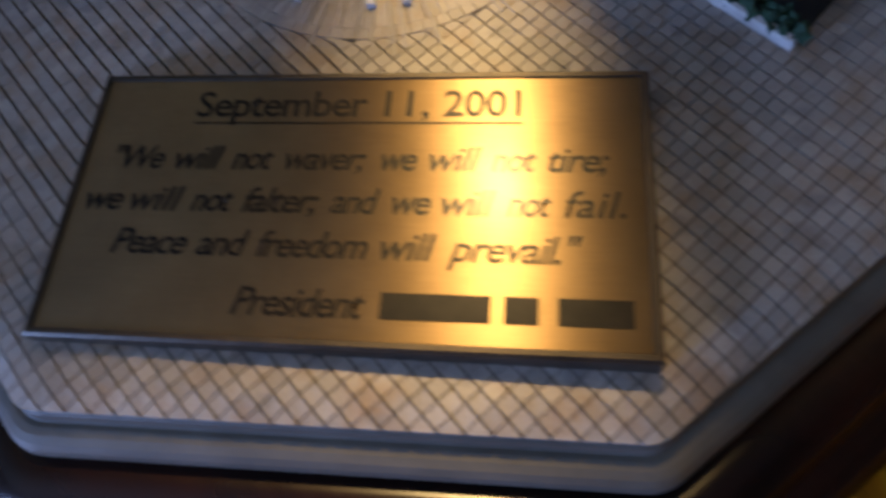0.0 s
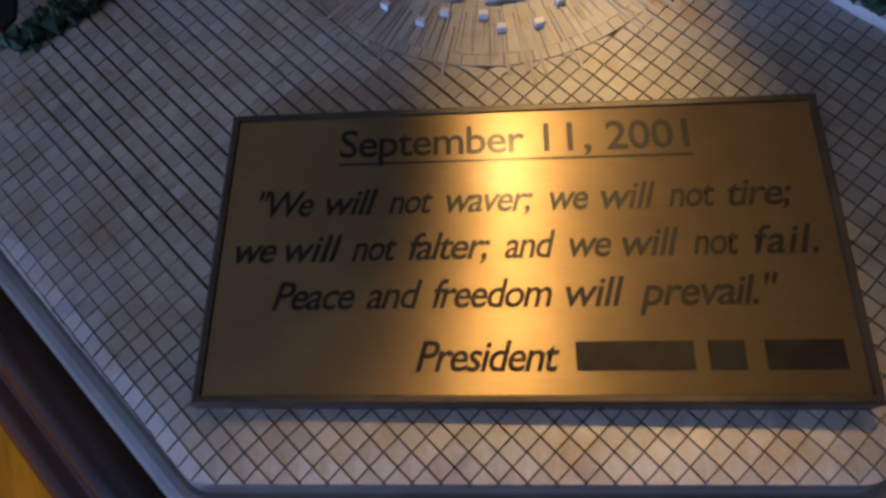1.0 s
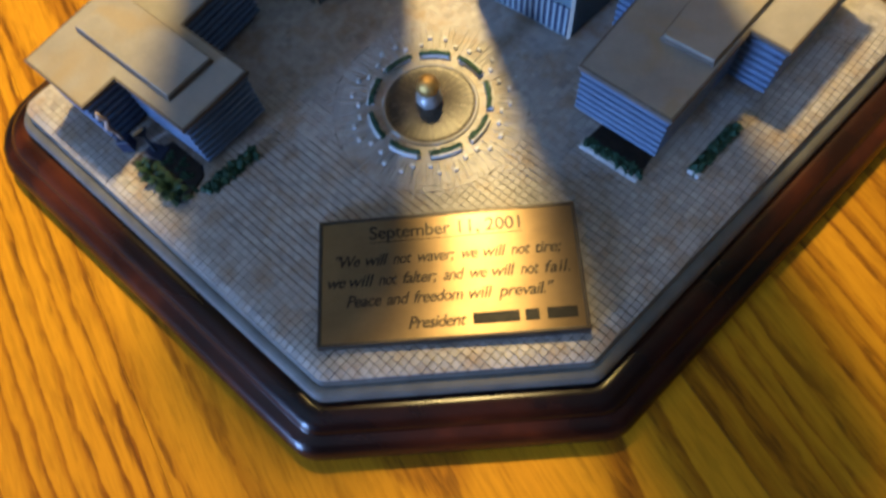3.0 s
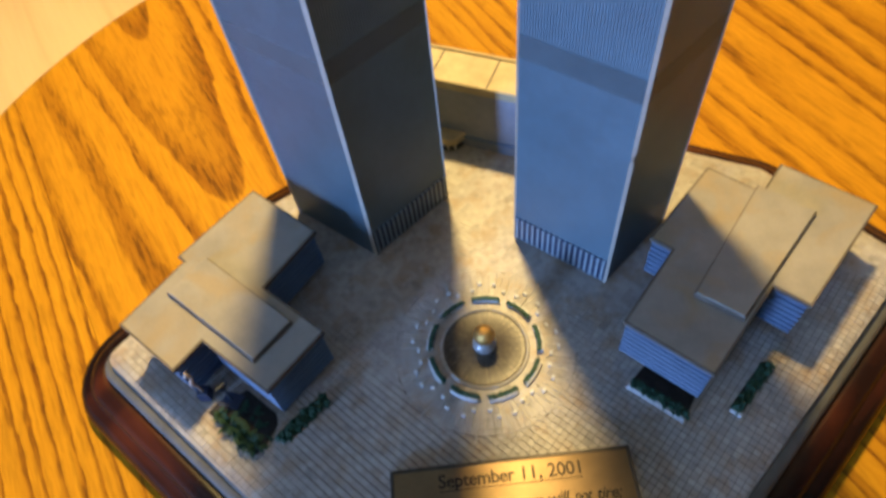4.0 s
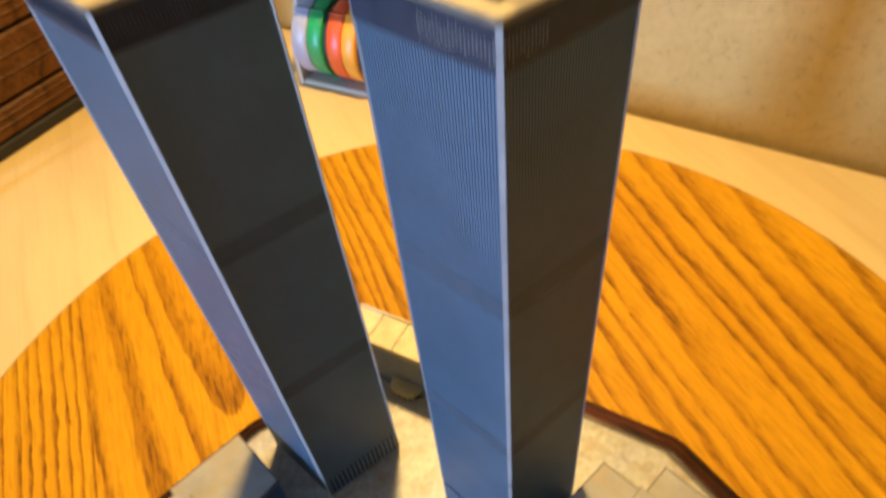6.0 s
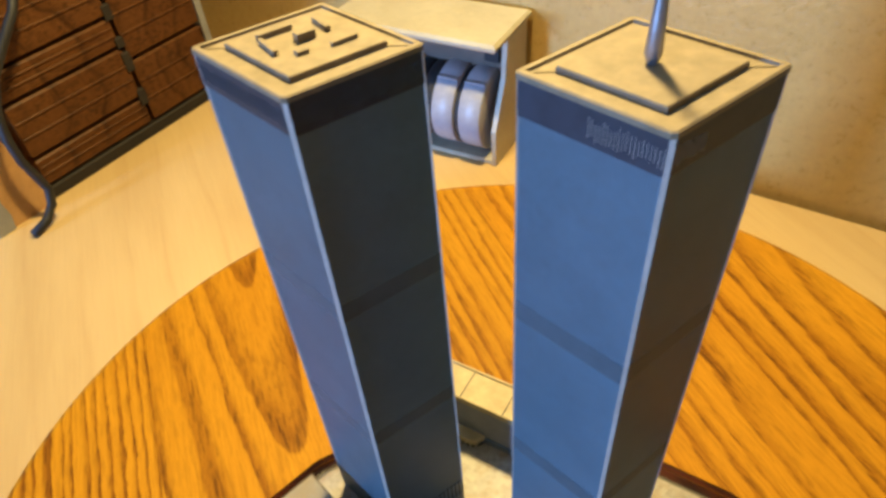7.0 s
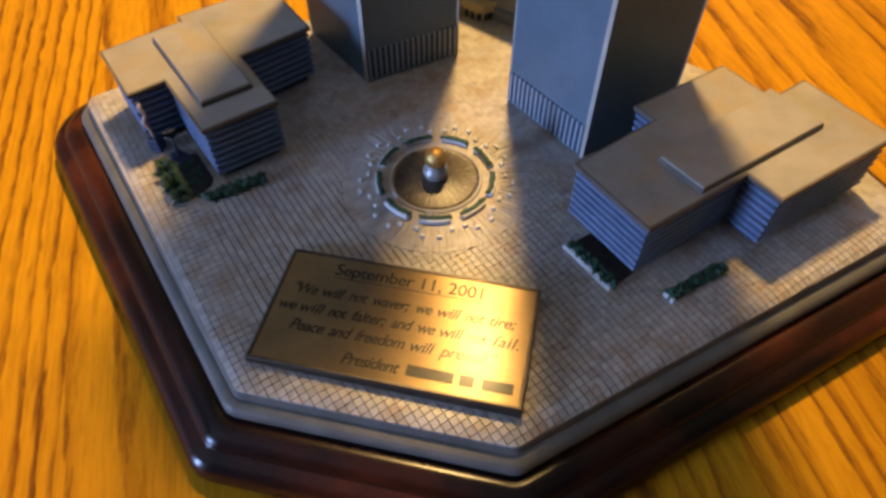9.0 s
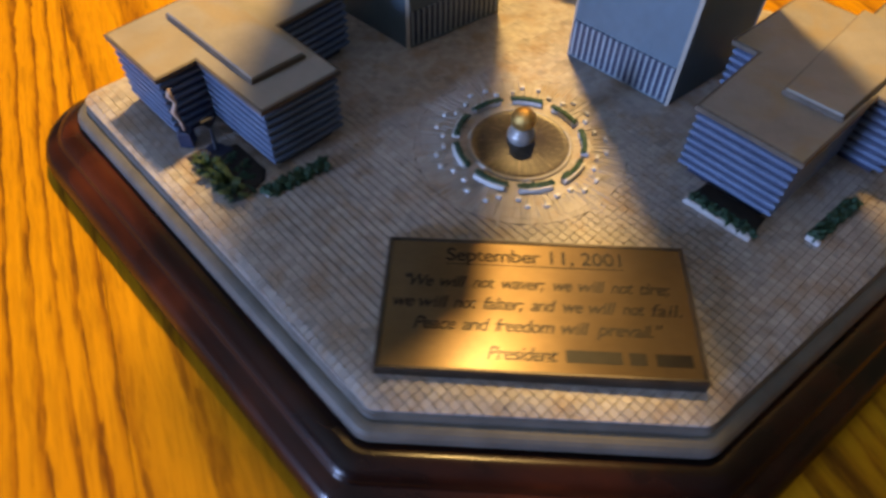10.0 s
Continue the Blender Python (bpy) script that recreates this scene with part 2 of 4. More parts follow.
GRAIN = -27.0
MATERIAL = {
    "tile": stone("paving_tile", True),
    "tiles": stone("paving_tiles", False),
    "plaza": speckled("cast_stone", (0.30, 0.28, 0.25), (0.42, 0.39, 0.34), 120.0, 0.5),
    "grout": speckled("dark_joint", (0.075, 0.056, 0.036), (0.125, 0.094, 0.06), 150.0, 0.9),
    "rim": speckled("weathered_rim", (0.075, 0.070, 0.058), (0.120, 0.111, 0.092), 140.0, 0.6),
    "bronze": speckled("dark_bronze_edge", (0.030, 0.023, 0.016), (0.070, 0.052, 0.035), 200.0, 0.4, 0.5),
    "ink": speckled("black_etching", (0.008, 0.006, 0.005), (0.020, 0.015, 0.010), 400.0, 0.36, 0.0, 0.02, 0.00002),
    "tower": speckled("grey_tower_skin", (0.114, 0.169, 0.207), (0.137, 0.203, 0.247), 60.0, 0.45),
    "tower_edge": speckled("pale_tower_edge", (0.50, 0.46, 0.39), (0.63, 0.58, 0.50), 90.0, 0.45),
    "tower_band": speckled("grey_plant_floor", (0.064, 0.090, 0.105), (0.079, 0.109, 0.127), 150.0, 0.6),
    "pier": speckled("grey_pier", (0.20, 0.25, 0.28), (0.26, 0.32, 0.35), 150.0, 0.5),
    "tower_dark": speckled("dark_crown_band", (0.013, 0.018, 0.029), (0.027, 0.035, 0.052), 200.0, 0.5),
    "cream": speckled("cream_roof", (0.37, 0.29, 0.165), (0.50, 0.41, 0.25), 130.0, 0.6),
    "tower_roof": speckled("ochre_tower_roof", (0.175, 0.132, 0.076), (0.260, 0.200, 0.120), 240.0, 0.6, 0.0, 0.3, 0.0002),
    "roof_edge": speckled("brown_roof_line", (0.07, 0.055, 0.04), (0.12, 0.09, 0.065), 200.0, 0.6),
    "wall": speckled("slate_wall", (0.014, 0.022, 0.052), (0.026, 0.038, 0.080), 160.0, 0.5),
    "back_wall": speckled("grey_back_wall", (0.18, 0.20, 0.25), (0.24, 0.26, 0.31), 160.0, 0.5),
    "louvre": speckled("pale_louvre", (0.086, 0.132, 0.218), (0.120, 0.179, 0.280), 160.0, 0.42),
    "leaf": speckled("green_flock", (0.006, 0.030, 0.016), (0.024, 0.080, 0.040), 1100.0, 0.75),
    "soil": speckled("dark_planting_bed", (0.010, 0.008, 0.006), (0.028, 0.022, 0.017), 500.0, 0.9, 0.0, 0.6, 0.0004),
    "kerb": speckled("white_kerb", (0.52, 0.52, 0.52), (0.66, 0.66, 0.65), 300.0, 0.5),
    "gold": speckled("worn_gilt", (0.30, 0.16, 0.045), (0.74, 0.48, 0.15), 420.0, 0.5, 0.85, 0.5, 0.0002),
    "steel": speckled("bright_pewter", (0.34, 0.34, 0.36), (0.48, 0.48, 0.50), 300.0, 0.42, 0.85),
    "pewter": speckled("brown_pewter", (0.26, 0.245, 0.23), (0.42, 0.40, 0.38), 500.0, 0.40, 0.35),
    "orange": speckled("rust_orange_paint", (0.30, 0.19, 0.13), (0.60, 0.48, 0.38), 260.0, 0.5),
    "plastic": speckled("cream_plastic", (0.42, 0.37, 0.26), (0.50, 0.45, 0.33), 30.0, 0.45),
    "white": speckled("white_tape", (0.30, 0.30, 0.34), (0.37, 0.37, 0.41), 60.0, 0.4),
    "green": speckled("green_tape", (0.01, 0.24, 0.06), (0.02, 0.32, 0.09), 60.0, 0.4),
    "red": speckled("orange_red_tape", (0.62, 0.07, 0.015), (0.72, 0.11, 0.02), 60.0, 0.4),
    "amber": speckled("amber_tape", (0.72, 0.28, 0.02), (0.80, 0.36, 0.04), 60.0, 0.4),
    "black": speckled("black_plastic", (0.006, 0.006, 0.008), (0.015, 0.015, 0.018), 80.0, 0.6),
    "shaded_plastic": speckled("lid_shaded_plastic", (0.10, 0.075, 0.055), (0.15, 0.115, 0.085), 60.0, 0.5),
    "grey": speckled("grey_plastic", (0.24, 0.24, 0.25), (0.32, 0.32, 0.33), 60.0, 0.45),
    "dark_wood": speckled("blackened_wood", (0.010, 0.007, 0.005), (0.020, 0.014, 0.010), 60.0, 0.8),
    "tan": speckled("tan_leather", (0.40, 0.22, 0.08), (0.52, 0.30, 0.12), 60.0, 0.5),
    "paint": speckled("beige_orange_peel_paint", (0.475, 0.325, 0.105), (0.525, 0.365, 0.122), 20.0, 0.30, 0.0, 0.6, 0.0012, 9.0),
    "ceiling": speckled("bounce_ceiling_cream", (0.80, 0.72, 0.57), (0.86, 0.78, 0.63), 8.0, 0.8),
    "dim_far_paint": speckled("unseen_wall_brown", (0.17, 0.125, 0.075), (0.23, 0.17, 0.105), 10.0, 0.6),
    "unseen_floor": speckled("unseen_floor_brown", (0.06, 0.045, 0.03), (0.09, 0.07, 0.05), 40.0, 0.95),
    "table": grained("pale_table_top", -28.0, ((0.61, 0.445, 0.212), (0.60, 0.435, 0.205), (0.56, 0.395, 0.18)), 0.03, 0.5, (0.3, 0.1, 0), False),
    "chest": grained("dark_walnut", 62.0, ((0.125, 0.052, 0.015), (0.095, 0.037, 0.010), (0.028, 0.011, 0.003)), 0.016, 0.42, (0.1, 0, 0)),
}


def brass():
    k = Nodes("brushed_brass", 0.40, 0.85)
    at = k.place(0, (0.02, 1, 1))
    brush = k.noise(at, 9000.0, 3.0, 0.6)
    blot = k.noise(k.place(), 140.0, 4.0, 0.6)
    k.color(k.mix(k.ramp(blot, (0.3, (0.148, 0.098, 0.046)), (0.7, (0.196, 0.131, 0.063))), k.ramp(brush, (0.3, (0.78, 0.76, 0.72)), (0.7, (1, 1, 1))), 0.6, "MULTIPLY"))
    k.rough(brush, 0.29, 0.41).bump(brush, 0.10, 0.00002)
    k.p.inputs["Anisotropic"].default_value = 0.82
    k.p.inputs["Coat Weight"].default_value, k.p.inputs["Coat Roughness"].default_value = 0.07, 0.17
    k.p.inputs["Anisotropic Rotation"].default_value = 0.25
    tan = k.node("Tangent")
    tan.direction_type = "UV_MAP"
    k.link(tan.outputs["Tangent"], k.p.inputs["Tangent"])
    return k.m


def polished_wood():
    k = Nodes("polished_mahogany", 0.16)
    at = k.place(0, (1, 1, 4))
    streak = k.noise(at, 26.0, 3.0, 0.5, 0.4)
    fine = k.noise(k.place(45, (0.15, 1, 3)), 700.0, 4.0, 0.7)
    k.color(k.mix(k.ramp(streak, (0.38, (0.007, 0.003, 0.0025)), (0.55, (0.030, 0.008, 0.004)), (0.72, (0.085, 0.019, 0.006))), k.ramp(fine, (0.3, (0.6, 0.6, 0.6)), (0.7, (1, 1, 1))), 0.6, "MULTIPLY"))
    k.rough(fine, 0.18, 0.30)
    k.p.inputs["Coat Weight"].default_value, k.p.inputs["Coat Roughness"].default_value = 0.0, 0.10
    k.p.inputs["Specular IOR Level"].default_value = 0.22
    return k.m


def stained_roof():
    k = Nodes("stained_taupe_roof", 0.6)
    at = k.place()
    base = k.ramp(k.noise(at, 90.0, 4.0, 0.6), (0.3, (0.20, 0.18, 0.152)), (0.7, (0.275, 0.247, 0.207)))
    stain = k.ramp(k.noise(at, 70.0, 3.0, 0.5, 0.6), (0.50, (0, 0, 0)), (0.66, (1, 1, 1)))
    base = k.mix(base, (0.27, 0.175, 0.055), k.mix((0, 0, 0), stain, 0.45))
    fine = k.noise(at, 1500.0, 5.0, 0.7)
    k.color(k.mix(base, k.ramp(fine, (0.3, (0.75, 0.75, 0.75)), (0.7, (1, 1, 1))), 0.5, "MULTIPLY")).rough(fine, 0.5, 0.72).bump(fine, 0.2, 0.00006)
    return k.m


def rayed_basin():
    """Dark pewter with pale rays of worn metal that run outwards."""
    k = Nodes("rayed_pewter", 0.4, 0.1)
    parts = k.node("SeparateXYZ")
    k.link(k.place(0, (1, 1, 1.001), (0.0023, -0.0320, 0)), parts.inputs["Vector"])
    angle, far = k.node("Math"), k.node("Math")
    angle.operation, far.operation = "ARCTAN2", "MULTIPLY"
    k.link(parts.outputs["Y"], angle.inputs[0])
    k.link(parts.outputs["X"], angle.inputs[1])
    k.link(angle.outputs[0], far.inputs[0])
    far.inputs[1].default_value = 1.0
    joined = k.node("CombineXYZ")
    k.link(far.outputs[0], joined.inputs["X"])
    rays = k.noise(joined.outputs["Vector"], 14.0, 3.0, 0.8)
    flecks = k.noise(k.place(), 900.0, 4.0, 0.75)
    mask = k.mix(k.ramp(rays, (0.48, (0.03, 0.03, 0.03)), (0.66, (1, 1, 1))), k.ramp(flecks, (0.40, (0, 0, 0)), (0.60, (1, 1, 1))), 1.0, "MULTIPLY")
    k.color(k.mix(k.mix((0.016, 0.011, 0.007), (0.036, 0.025, 0.015), flecks), (0.22, 0.175, 0.125), mask)).rough(flecks, 0.26, 0.48).bump(flecks, 0.4, 0.0002)
    return k.m


MATERIAL["oak_fine"] = oak("straight_fine_oak", -0.40, 0.10, 0.02, 0.0052, (0.3, 0.7, 0), 0.010, 1.0)
MATERIAL["oak_cathedral"] = oak("arched_oak", -0.030, 0.040, -0.10, 0.0110, (1.7, 0.2, 0), 0.020, 0.85)
MATERIAL["oak_middle"] = oak("middle_oak", 0.20, 0.05, 0.08, 0.0062, (2.3, 1.1, 0), 0.024, 0.85, 0.84)
MATERIAL["oak_bold"] = oak("bold_oak", 0.30, 0.055, 0.13, 0.0102, (3.1, 2.4, 0), 0.052, 0.80)
MATERIAL["roof"] = stained_roof()
MATERIAL["basin"] = rayed_basin()
ink = MATERIAL["ink"].node_tree.nodes["Principled BSDF"].inputs
ink["Specular IOR Level"].default_value, ink["Coat Weight"].default_value, ink["Coat Roughness"].default_value = 0.12, 0.11, 0.17
MATERIAL["brass"], MATERIAL["mahogany"] = brass(), polished_wood()


# ---- mesh helpers ----
def part(name, bm, material, parent=None, label="", smooth=False):
    """Links a bmesh as one mesh object under a thing or a part."""
    me = bpy.data.meshes.new(name)
    bmesh.ops.recalc_face_normals(bm, faces=bm.faces)
    bm.to_mesh(me)
    bm.free()
    me.materials.append(MATERIAL[material])
    if smooth:
        me.polygons.foreach_set("use_smooth", [True] * len(me.polygons))
    ob = new(name, me)
    ob.parent = parent
    return tagged(ob, label)


def quick(name, verts, faces, material, parent=None, label="", smooth=False):
    """The same from plain lists, for large meshes."""
    me = bpy.data.meshes.new(name)
    me.from_pydata(verts, [], faces)
    me.materials.append(MATERIAL[material])
    if smooth:
        me.polygons.foreach_set("use_smooth", [True] * len(me.polygons))
    ob = new(name, me)
    ob.parent = parent
    return tagged(ob, label)


def thing(name, label, category, at=None, group="", kind=""):
    ob = new(name)
    ob.empty_display_size = 0.01
    if at is not None:
        ob.matrix_world = at
    return tagged(ob, label, category, group, kind)


def rings(bm, loops, cap_low=True, cap_high=True):
    """Skins a stack of closed loops that have the same number of points."""
    vs = [[bm.verts.new(p) for p in loop] for loop in loops]
    n = len(vs[0])
    for a, b in zip(vs, vs[1:]):
        for i in range(n):
            bm.faces.new((a[i], a[(i + 1) % n], b[(i + 1) % n], b[i]))
    if cap_low:
        bm.faces.new(vs[0][::-1])
    if cap_high:
        bm.faces.new(vs[-1])
    return bm


def at_height(points, z):
    return [(p[0], p[1], z) for p in points]


def offset(points, d):
    """A polygon, counter-clockwise, with its edges moved outwards by d."""
    n, out = len(points), []
    for i in range(n):
        p, q, r = (Vector(points[j % n][:2]) for j in (i - 1, i, i + 1))
        a, b = (q - p).normalized(), (r - q).normalized()
        na, nb = Vector((a.y, -a.x)), Vector((b.y, -b.x))
        out.append(tuple(q + (na + nb) * (d / (1 + na.dot(nb)))))
    return out


def rounded(points, radius, steps=6):
    """A polygon with its corners rounded, by one radius or one for each corner."""
    n, out = len(points), []
    for i in range(n):
        p, q, r = (Vector(points[j % n][:2]) for j in (i - 1, i, i + 1))
        a, b = (p - q).normalized(), (r - q).normalized()
        half = a.angle(b) / 2
        bow = radius[i] if isinstance(radius, (list, tuple)) else radius
        cut = bow / math.tan(half)
        mid = q + (a + b).normalized() * (bow / math.sin(half))
        s, e = q + a * cut - mid, q + b * cut - mid
        turn = s.angle_signed(e)
        for k in range(steps + 1):
            w = -turn * k / steps
            out.append((mid.x + s.x * math.cos(w) - s.y * math.sin(w), mid.y + s.x * math.sin(w) + s.y * math.cos(w)))
    return out


def prism(bm, points, low, high, bevel=0.0):
    """An upright block on a polygon, its upper edge eased."""
    loops = [at_height(points, low)]
    if bevel:
        loops += [at_height(points, high - bevel), at_height(offset(points, -bevel), high)]
    else:
        loops.append(at_height(points, high))
    return rings(bm, loops)


def box(bm, x, y, z, sx, sy, sz, bevel=0.0, m=None):
    """A block about (x, y) standing on z, its edges eased."""
    pts = [(x - sx / 2, y - sy / 2), (x + sx / 2, y - sy / 2), (x + sx / 2, y + sy / 2), (x - sx / 2, y + sy / 2)]
    old = set(bm.verts)
    if bevel:
        inner = offset(pts, -bevel)
        rings(bm, [at_height(inner, z), at_height(pts, z + bevel), at_height(pts, z + sz - bevel), at_height(inner, z + sz)])
    else:
        rings(bm, [at_height(pts, z), at_height(pts, z + sz)])
    if m is not None:
        bmesh.ops.transform(bm, matrix=m, verts=[v for v in bm.verts if v not in old])
    return bm


def tube(bm, points, radius, sides=8):
    """A round rod along a line of points."""
    pts = [Vector(p) for p in points]
    loops = []
    for i, p in enumerate(pts):
        d = (pts[min(i + 1, len(pts) - 1)] - pts[max(i - 1, 0)]).normalized()
        side = d.cross(Vector((0.31, 0.17, 0.93))).normalized()
        up = side.cross(d)
        r = radius[i] if isinstance(radius, (list, tuple)) else radius
        loops.append([p + (side * math.cos(w) + up * math.sin(w)) * r for w in (math.tau * k / sides for k in range(sides))])
    return rings(bm, loops)


def lathe(bm, profile, sides=48, at=(0, 0), closed=True):
    """A turned shape from (radius, height) pairs."""
    return rings(bm, [[(at[0] + r * math.cos(math.tau * k / sides), at[1] + r * math.sin(math.tau * k / sides), z) for k in range(sides)] for r, z in profile], closed, closed)


def grid(turn):
    """The way from a building's own axes to the plan."""
    c, s = math.cos(radians(turn)), math.sin(radians(turn))
    return lambda u, v: (c * u - s * v, s * u + c * v)


def inside(points, x, y):
    """Whether a place lies in a convex polygon, counter-clockwise."""
    return all((q[0] - p[0]) * (y - p[1]) - (q[1] - p[1]) * (x - p[0]) >= 0 for p, q in zip(points, points[1:] + points[:1]))


def clipped(piece, points):
    """The part of a convex piece that lies in a convex polygon."""
    for p, q in zip(points, points[1:] + points[:1]):
        side = [(q[0] - p[0]) * (y - p[1]) - (q[1] - p[1]) * (x - p[0]) for x, y in piece]
        out = []
        for i, a in enumerate(piece):
            j = (i + 1) % len(piece)
            if side[i] >= 0:
                out.append(a)
            if side[i] * side[j] < 0:
                f = side[i] / (side[i] - side[j])
                out.append((a[0] + f * (piece[j][0] - a[0]), a[1] + f * (piece[j][1] - a[1])))
        piece = out
        if len(piece) < 3:
            return []
    return piece


# ---- the room ----
def slab(name, a0, a1, b0, b1, z0, z1, material, label, category):
    """A block of the room, in the room's axes."""
    bm = bmesh.new()
    rings(bm, [[room(a, b, z) for a, b in ((a0, b0), (a1, b0), (a1, b1), (a0, b1))] for z in (z0, z1)])
    return tagged(part(name, bm, material), label, category, "", "structure")


WALL_B = 0.384
# unseen floor, kept dark so that little light bounces up
slab("floor", -1.8, 2.1, -2.4, 0.5, -0.80, -0.76, "unseen_floor", "unseen floor beneath the table, dark brown to limit bounce", "floor")
# unseen ceiling, its pale warm colour chosen to reflect fill light from above
slab("ceiling", -1.8, 2.1, -2.4, 0.5, 1.66, 1.72, "ceiling", "unseen ceiling, pale cream to bounce light down", "ceiling")
slab("wall_north", -1.8, 2.1, WALL_B, 0.5, -0.76, 1.66, "paint", "beige wall with orange-peel paint texture", "wall")
# unseen walls on three sides, their brown chosen dark to limit bounced light
slab("wall_west", -1.8, -1.7, -2.3, WALL_B, -0.76, 1.66, "dim_far_paint", "unseen side wall, dark brown to limit bounced light", "wall")
slab("wall_east", 2.0, 2.1, -2.3, WALL_B, -0.76, 1.66, "dim_far_paint", "unseen side wall, dark brown to limit bounced light", "wall")
south = bmesh.new()
for a0, a1, z0, z1 in ((-1.8, -1.13, -0.76, 1.66), (-0.73, 2.1, -0.76, 1.66), (-1.13, -0.73, -0.76, -0.04), (-1.13, -0.73, 0.78, 1.66)):
    rings(south, [[room(a, b, z) for a, b in ((a0, -2.4), (a1, -2.4), (a1, -2.3), (a0, -2.3))] for z in (z0, z1)])
tagged(part("wall_south", south, "dim_far_paint"), "unseen dark brown wall with a daylight window", "wall", "", "structure")

table = thing("table", "large pale wood table with a smooth light top", "table", Matrix.Translation((0, 0, -0.76)))
top = bmesh.new()
rings(top, [[room(a, b, z) - Vector((0, 0, -0.76)) for a, b in ((-0.85 + e, -0.55 + e), (0.95 - e, -0.55 + e), (0.95 - e, WALL_B - 0.004 - e), (-0.85 + e, WALL_B - 0.004 - e))] for z, e in ((TABLE_Z - 0.03, 0.003), (TABLE_Z - 0.027, 0.0), (TABLE_Z - 0.003, 0.0), (TABLE_Z, 0.003))])
part("tabletop", top, "table", table)
for a, b in ((-0.79, -0.49), (0.89, -0.49), (0.89, 0.32), (-0.79, 0.32)):
    bm = bmesh.new()
    p = room(a, b)
    box(bm, p.x, p.y, 0.0, 0.06, 0.06, 0.685, 0.004)
    part("leg", bm, "table", table)

# the round board, glued up from planks
BOARD_AT, BOARD_R = Vector((0.0115, 0.0840, TABLE_Z)), 0.2300
board = thing("round_board", "round orange-stained oak turntable board with open grain", "board", Matrix.Translation(BOARD_AT))
T = BOARD_Z - TABLE_Z
ACROSS = Vector((math.cos(radians(-GRAIN)), math.sin(radians(-GRAIN)), 0))
CUTS = (-1.0, -0.0875, 0.030, 0.120, 1.0)
for low, high, mat in zip(CUTS, CUTS[1:], ("oak_fine", "oak_cathedral", "oak_middle", "oak_bold")):
    bm = bmesh.new()
    lathe(bm, [(BOARD_R - 0.0215, 0.006), (BOARD_R - 0.0075, 0.007), (BOARD_R - 0.002, 0.010), (BOARD_R, 0.014), (BOARD_R, T - 0.005), (BOARD_R - 0.0015, T - 0.0015), (BOARD_R - 0.0045, T)], 160)
    for cut, way in ((low, -1), (high, 1)):
        if abs(cut) < 0.9:
            bmesh.ops.bisect_plane(bm, geom=bm.verts[:] + bm.edges[:] + bm.faces[:], plane_co=ACROSS * (cut - way * 0.00006) - Vector((BOARD_AT.x, BOARD_AT.y, 0)), plane_no=ACROSS * way, clear_outer=True)
            bmesh.ops.holes_fill(bm, edges=[e for e in bm.edges if e.is_boundary])
    part("plank", bm, mat, board)
bm = bmesh.new()
lathe(bm, [(0.10, 0.0), (0.10, 0.0055)], 48)
part("foot_ring", bm, "black", board)

# ---- the keepsake model ----
model = thing("model_of_two_towers", "painted souvenir model of twin towers on a dark wooden plinth", "model", Matrix.Translation((0, 0, BOARD_Z)))
model.matrix_world = Matrix.Identity(4)

OUTLINE = [(-0.0302, -0.0375), (0.0302, -0.0370), (0.1235, 0.0450), (0.0940, 0.0850), (0.0, 0.1330), (-0.0660, 0.0940), (-0.1135, 0.0420)]


BOWS = (0.35, 0.35, 1.1, 0.8, 0.8, 0.8, 1.1)


def edge_loop(d, z, r=0.004):
    return at_height(rounded(offset(OUTLINE, d), [r + max(d, 0) * f for f in BOWS]), z)


bm = bmesh.new()
rings(bm, [edge_loop(d, BOARD_Z + z) for d, z in ((0.0138, 0.0), (0.0148, 0.0010), (0.0152, 0.0028), (0.0150, 0.0046), (0.0143, 0.0062), (0.0131, 0.0073), (0.0118, 0.0079), (0.0107, 0.0081), (0.0102, 0.0083),
                                                  (0.0100, 0.0088), (0.0093, 0.0096), (0.0082, 0.0103), (0.0070, 0.0108), (0.0060, 0.0110), (0.0048, 0.0110), (0.0040, 0.0106), (0.0026, 0.0106))])
part("plinth", bm, "mahogany", model, "polished dark mahogany plinth with moulded edge", True)
bm = bmesh.new()
rings(bm, [edge_loop(d, z) for d, z in ((0.0031, -0.0075), (0.0035, -0.0064), (0.0035, -0.0056), (0.0032, -0.0047), (0.0026, -0.0040), (0.0018, -0.0036), (0.0010, -0.0034), (0.0005, -0.0034), (0.0003, -0.0031), (0.0001, -0.0020), (-0.0004, -0.0016), (-0.0012, -0.0016))])
plaza = part("plaza", bm, "rim", model, "grey cast plaza slab with rounded rim")

FOUNTAIN = (-0.0023, 0.0320)
PLAQUE = (0.0, -0.0153)
CELL, JOINT_U, JOINT_V = 0.00180, 0.00019, 0.00016
HALF_U, HALF_V = (CELL - JOINT_U) / 2, (CELL - JOINT_V) / 2
FIELD = rounded(offset(OUTLINE, -0.0002), 0.0038)
REACH = offset(OUTLINE, 0.002)
EDGES = [(p, Vector((q[0] - p[0], q[1] - p[1])).normalized()) for p, q in zip(FIELD, FIELD[1:] + FIELD[:1])]
LIP = 0.0036


def drop(x, y):
    """How far the paving has rounded over towards its edge."""
    d = min(u.x * (y - p[1]) - u.y * (x - p[0]) for p, u in EDGES)
    return 0.0008 * (1 - max(d, 0.0) / LIP) ** 2 if d < LIP else 0.0


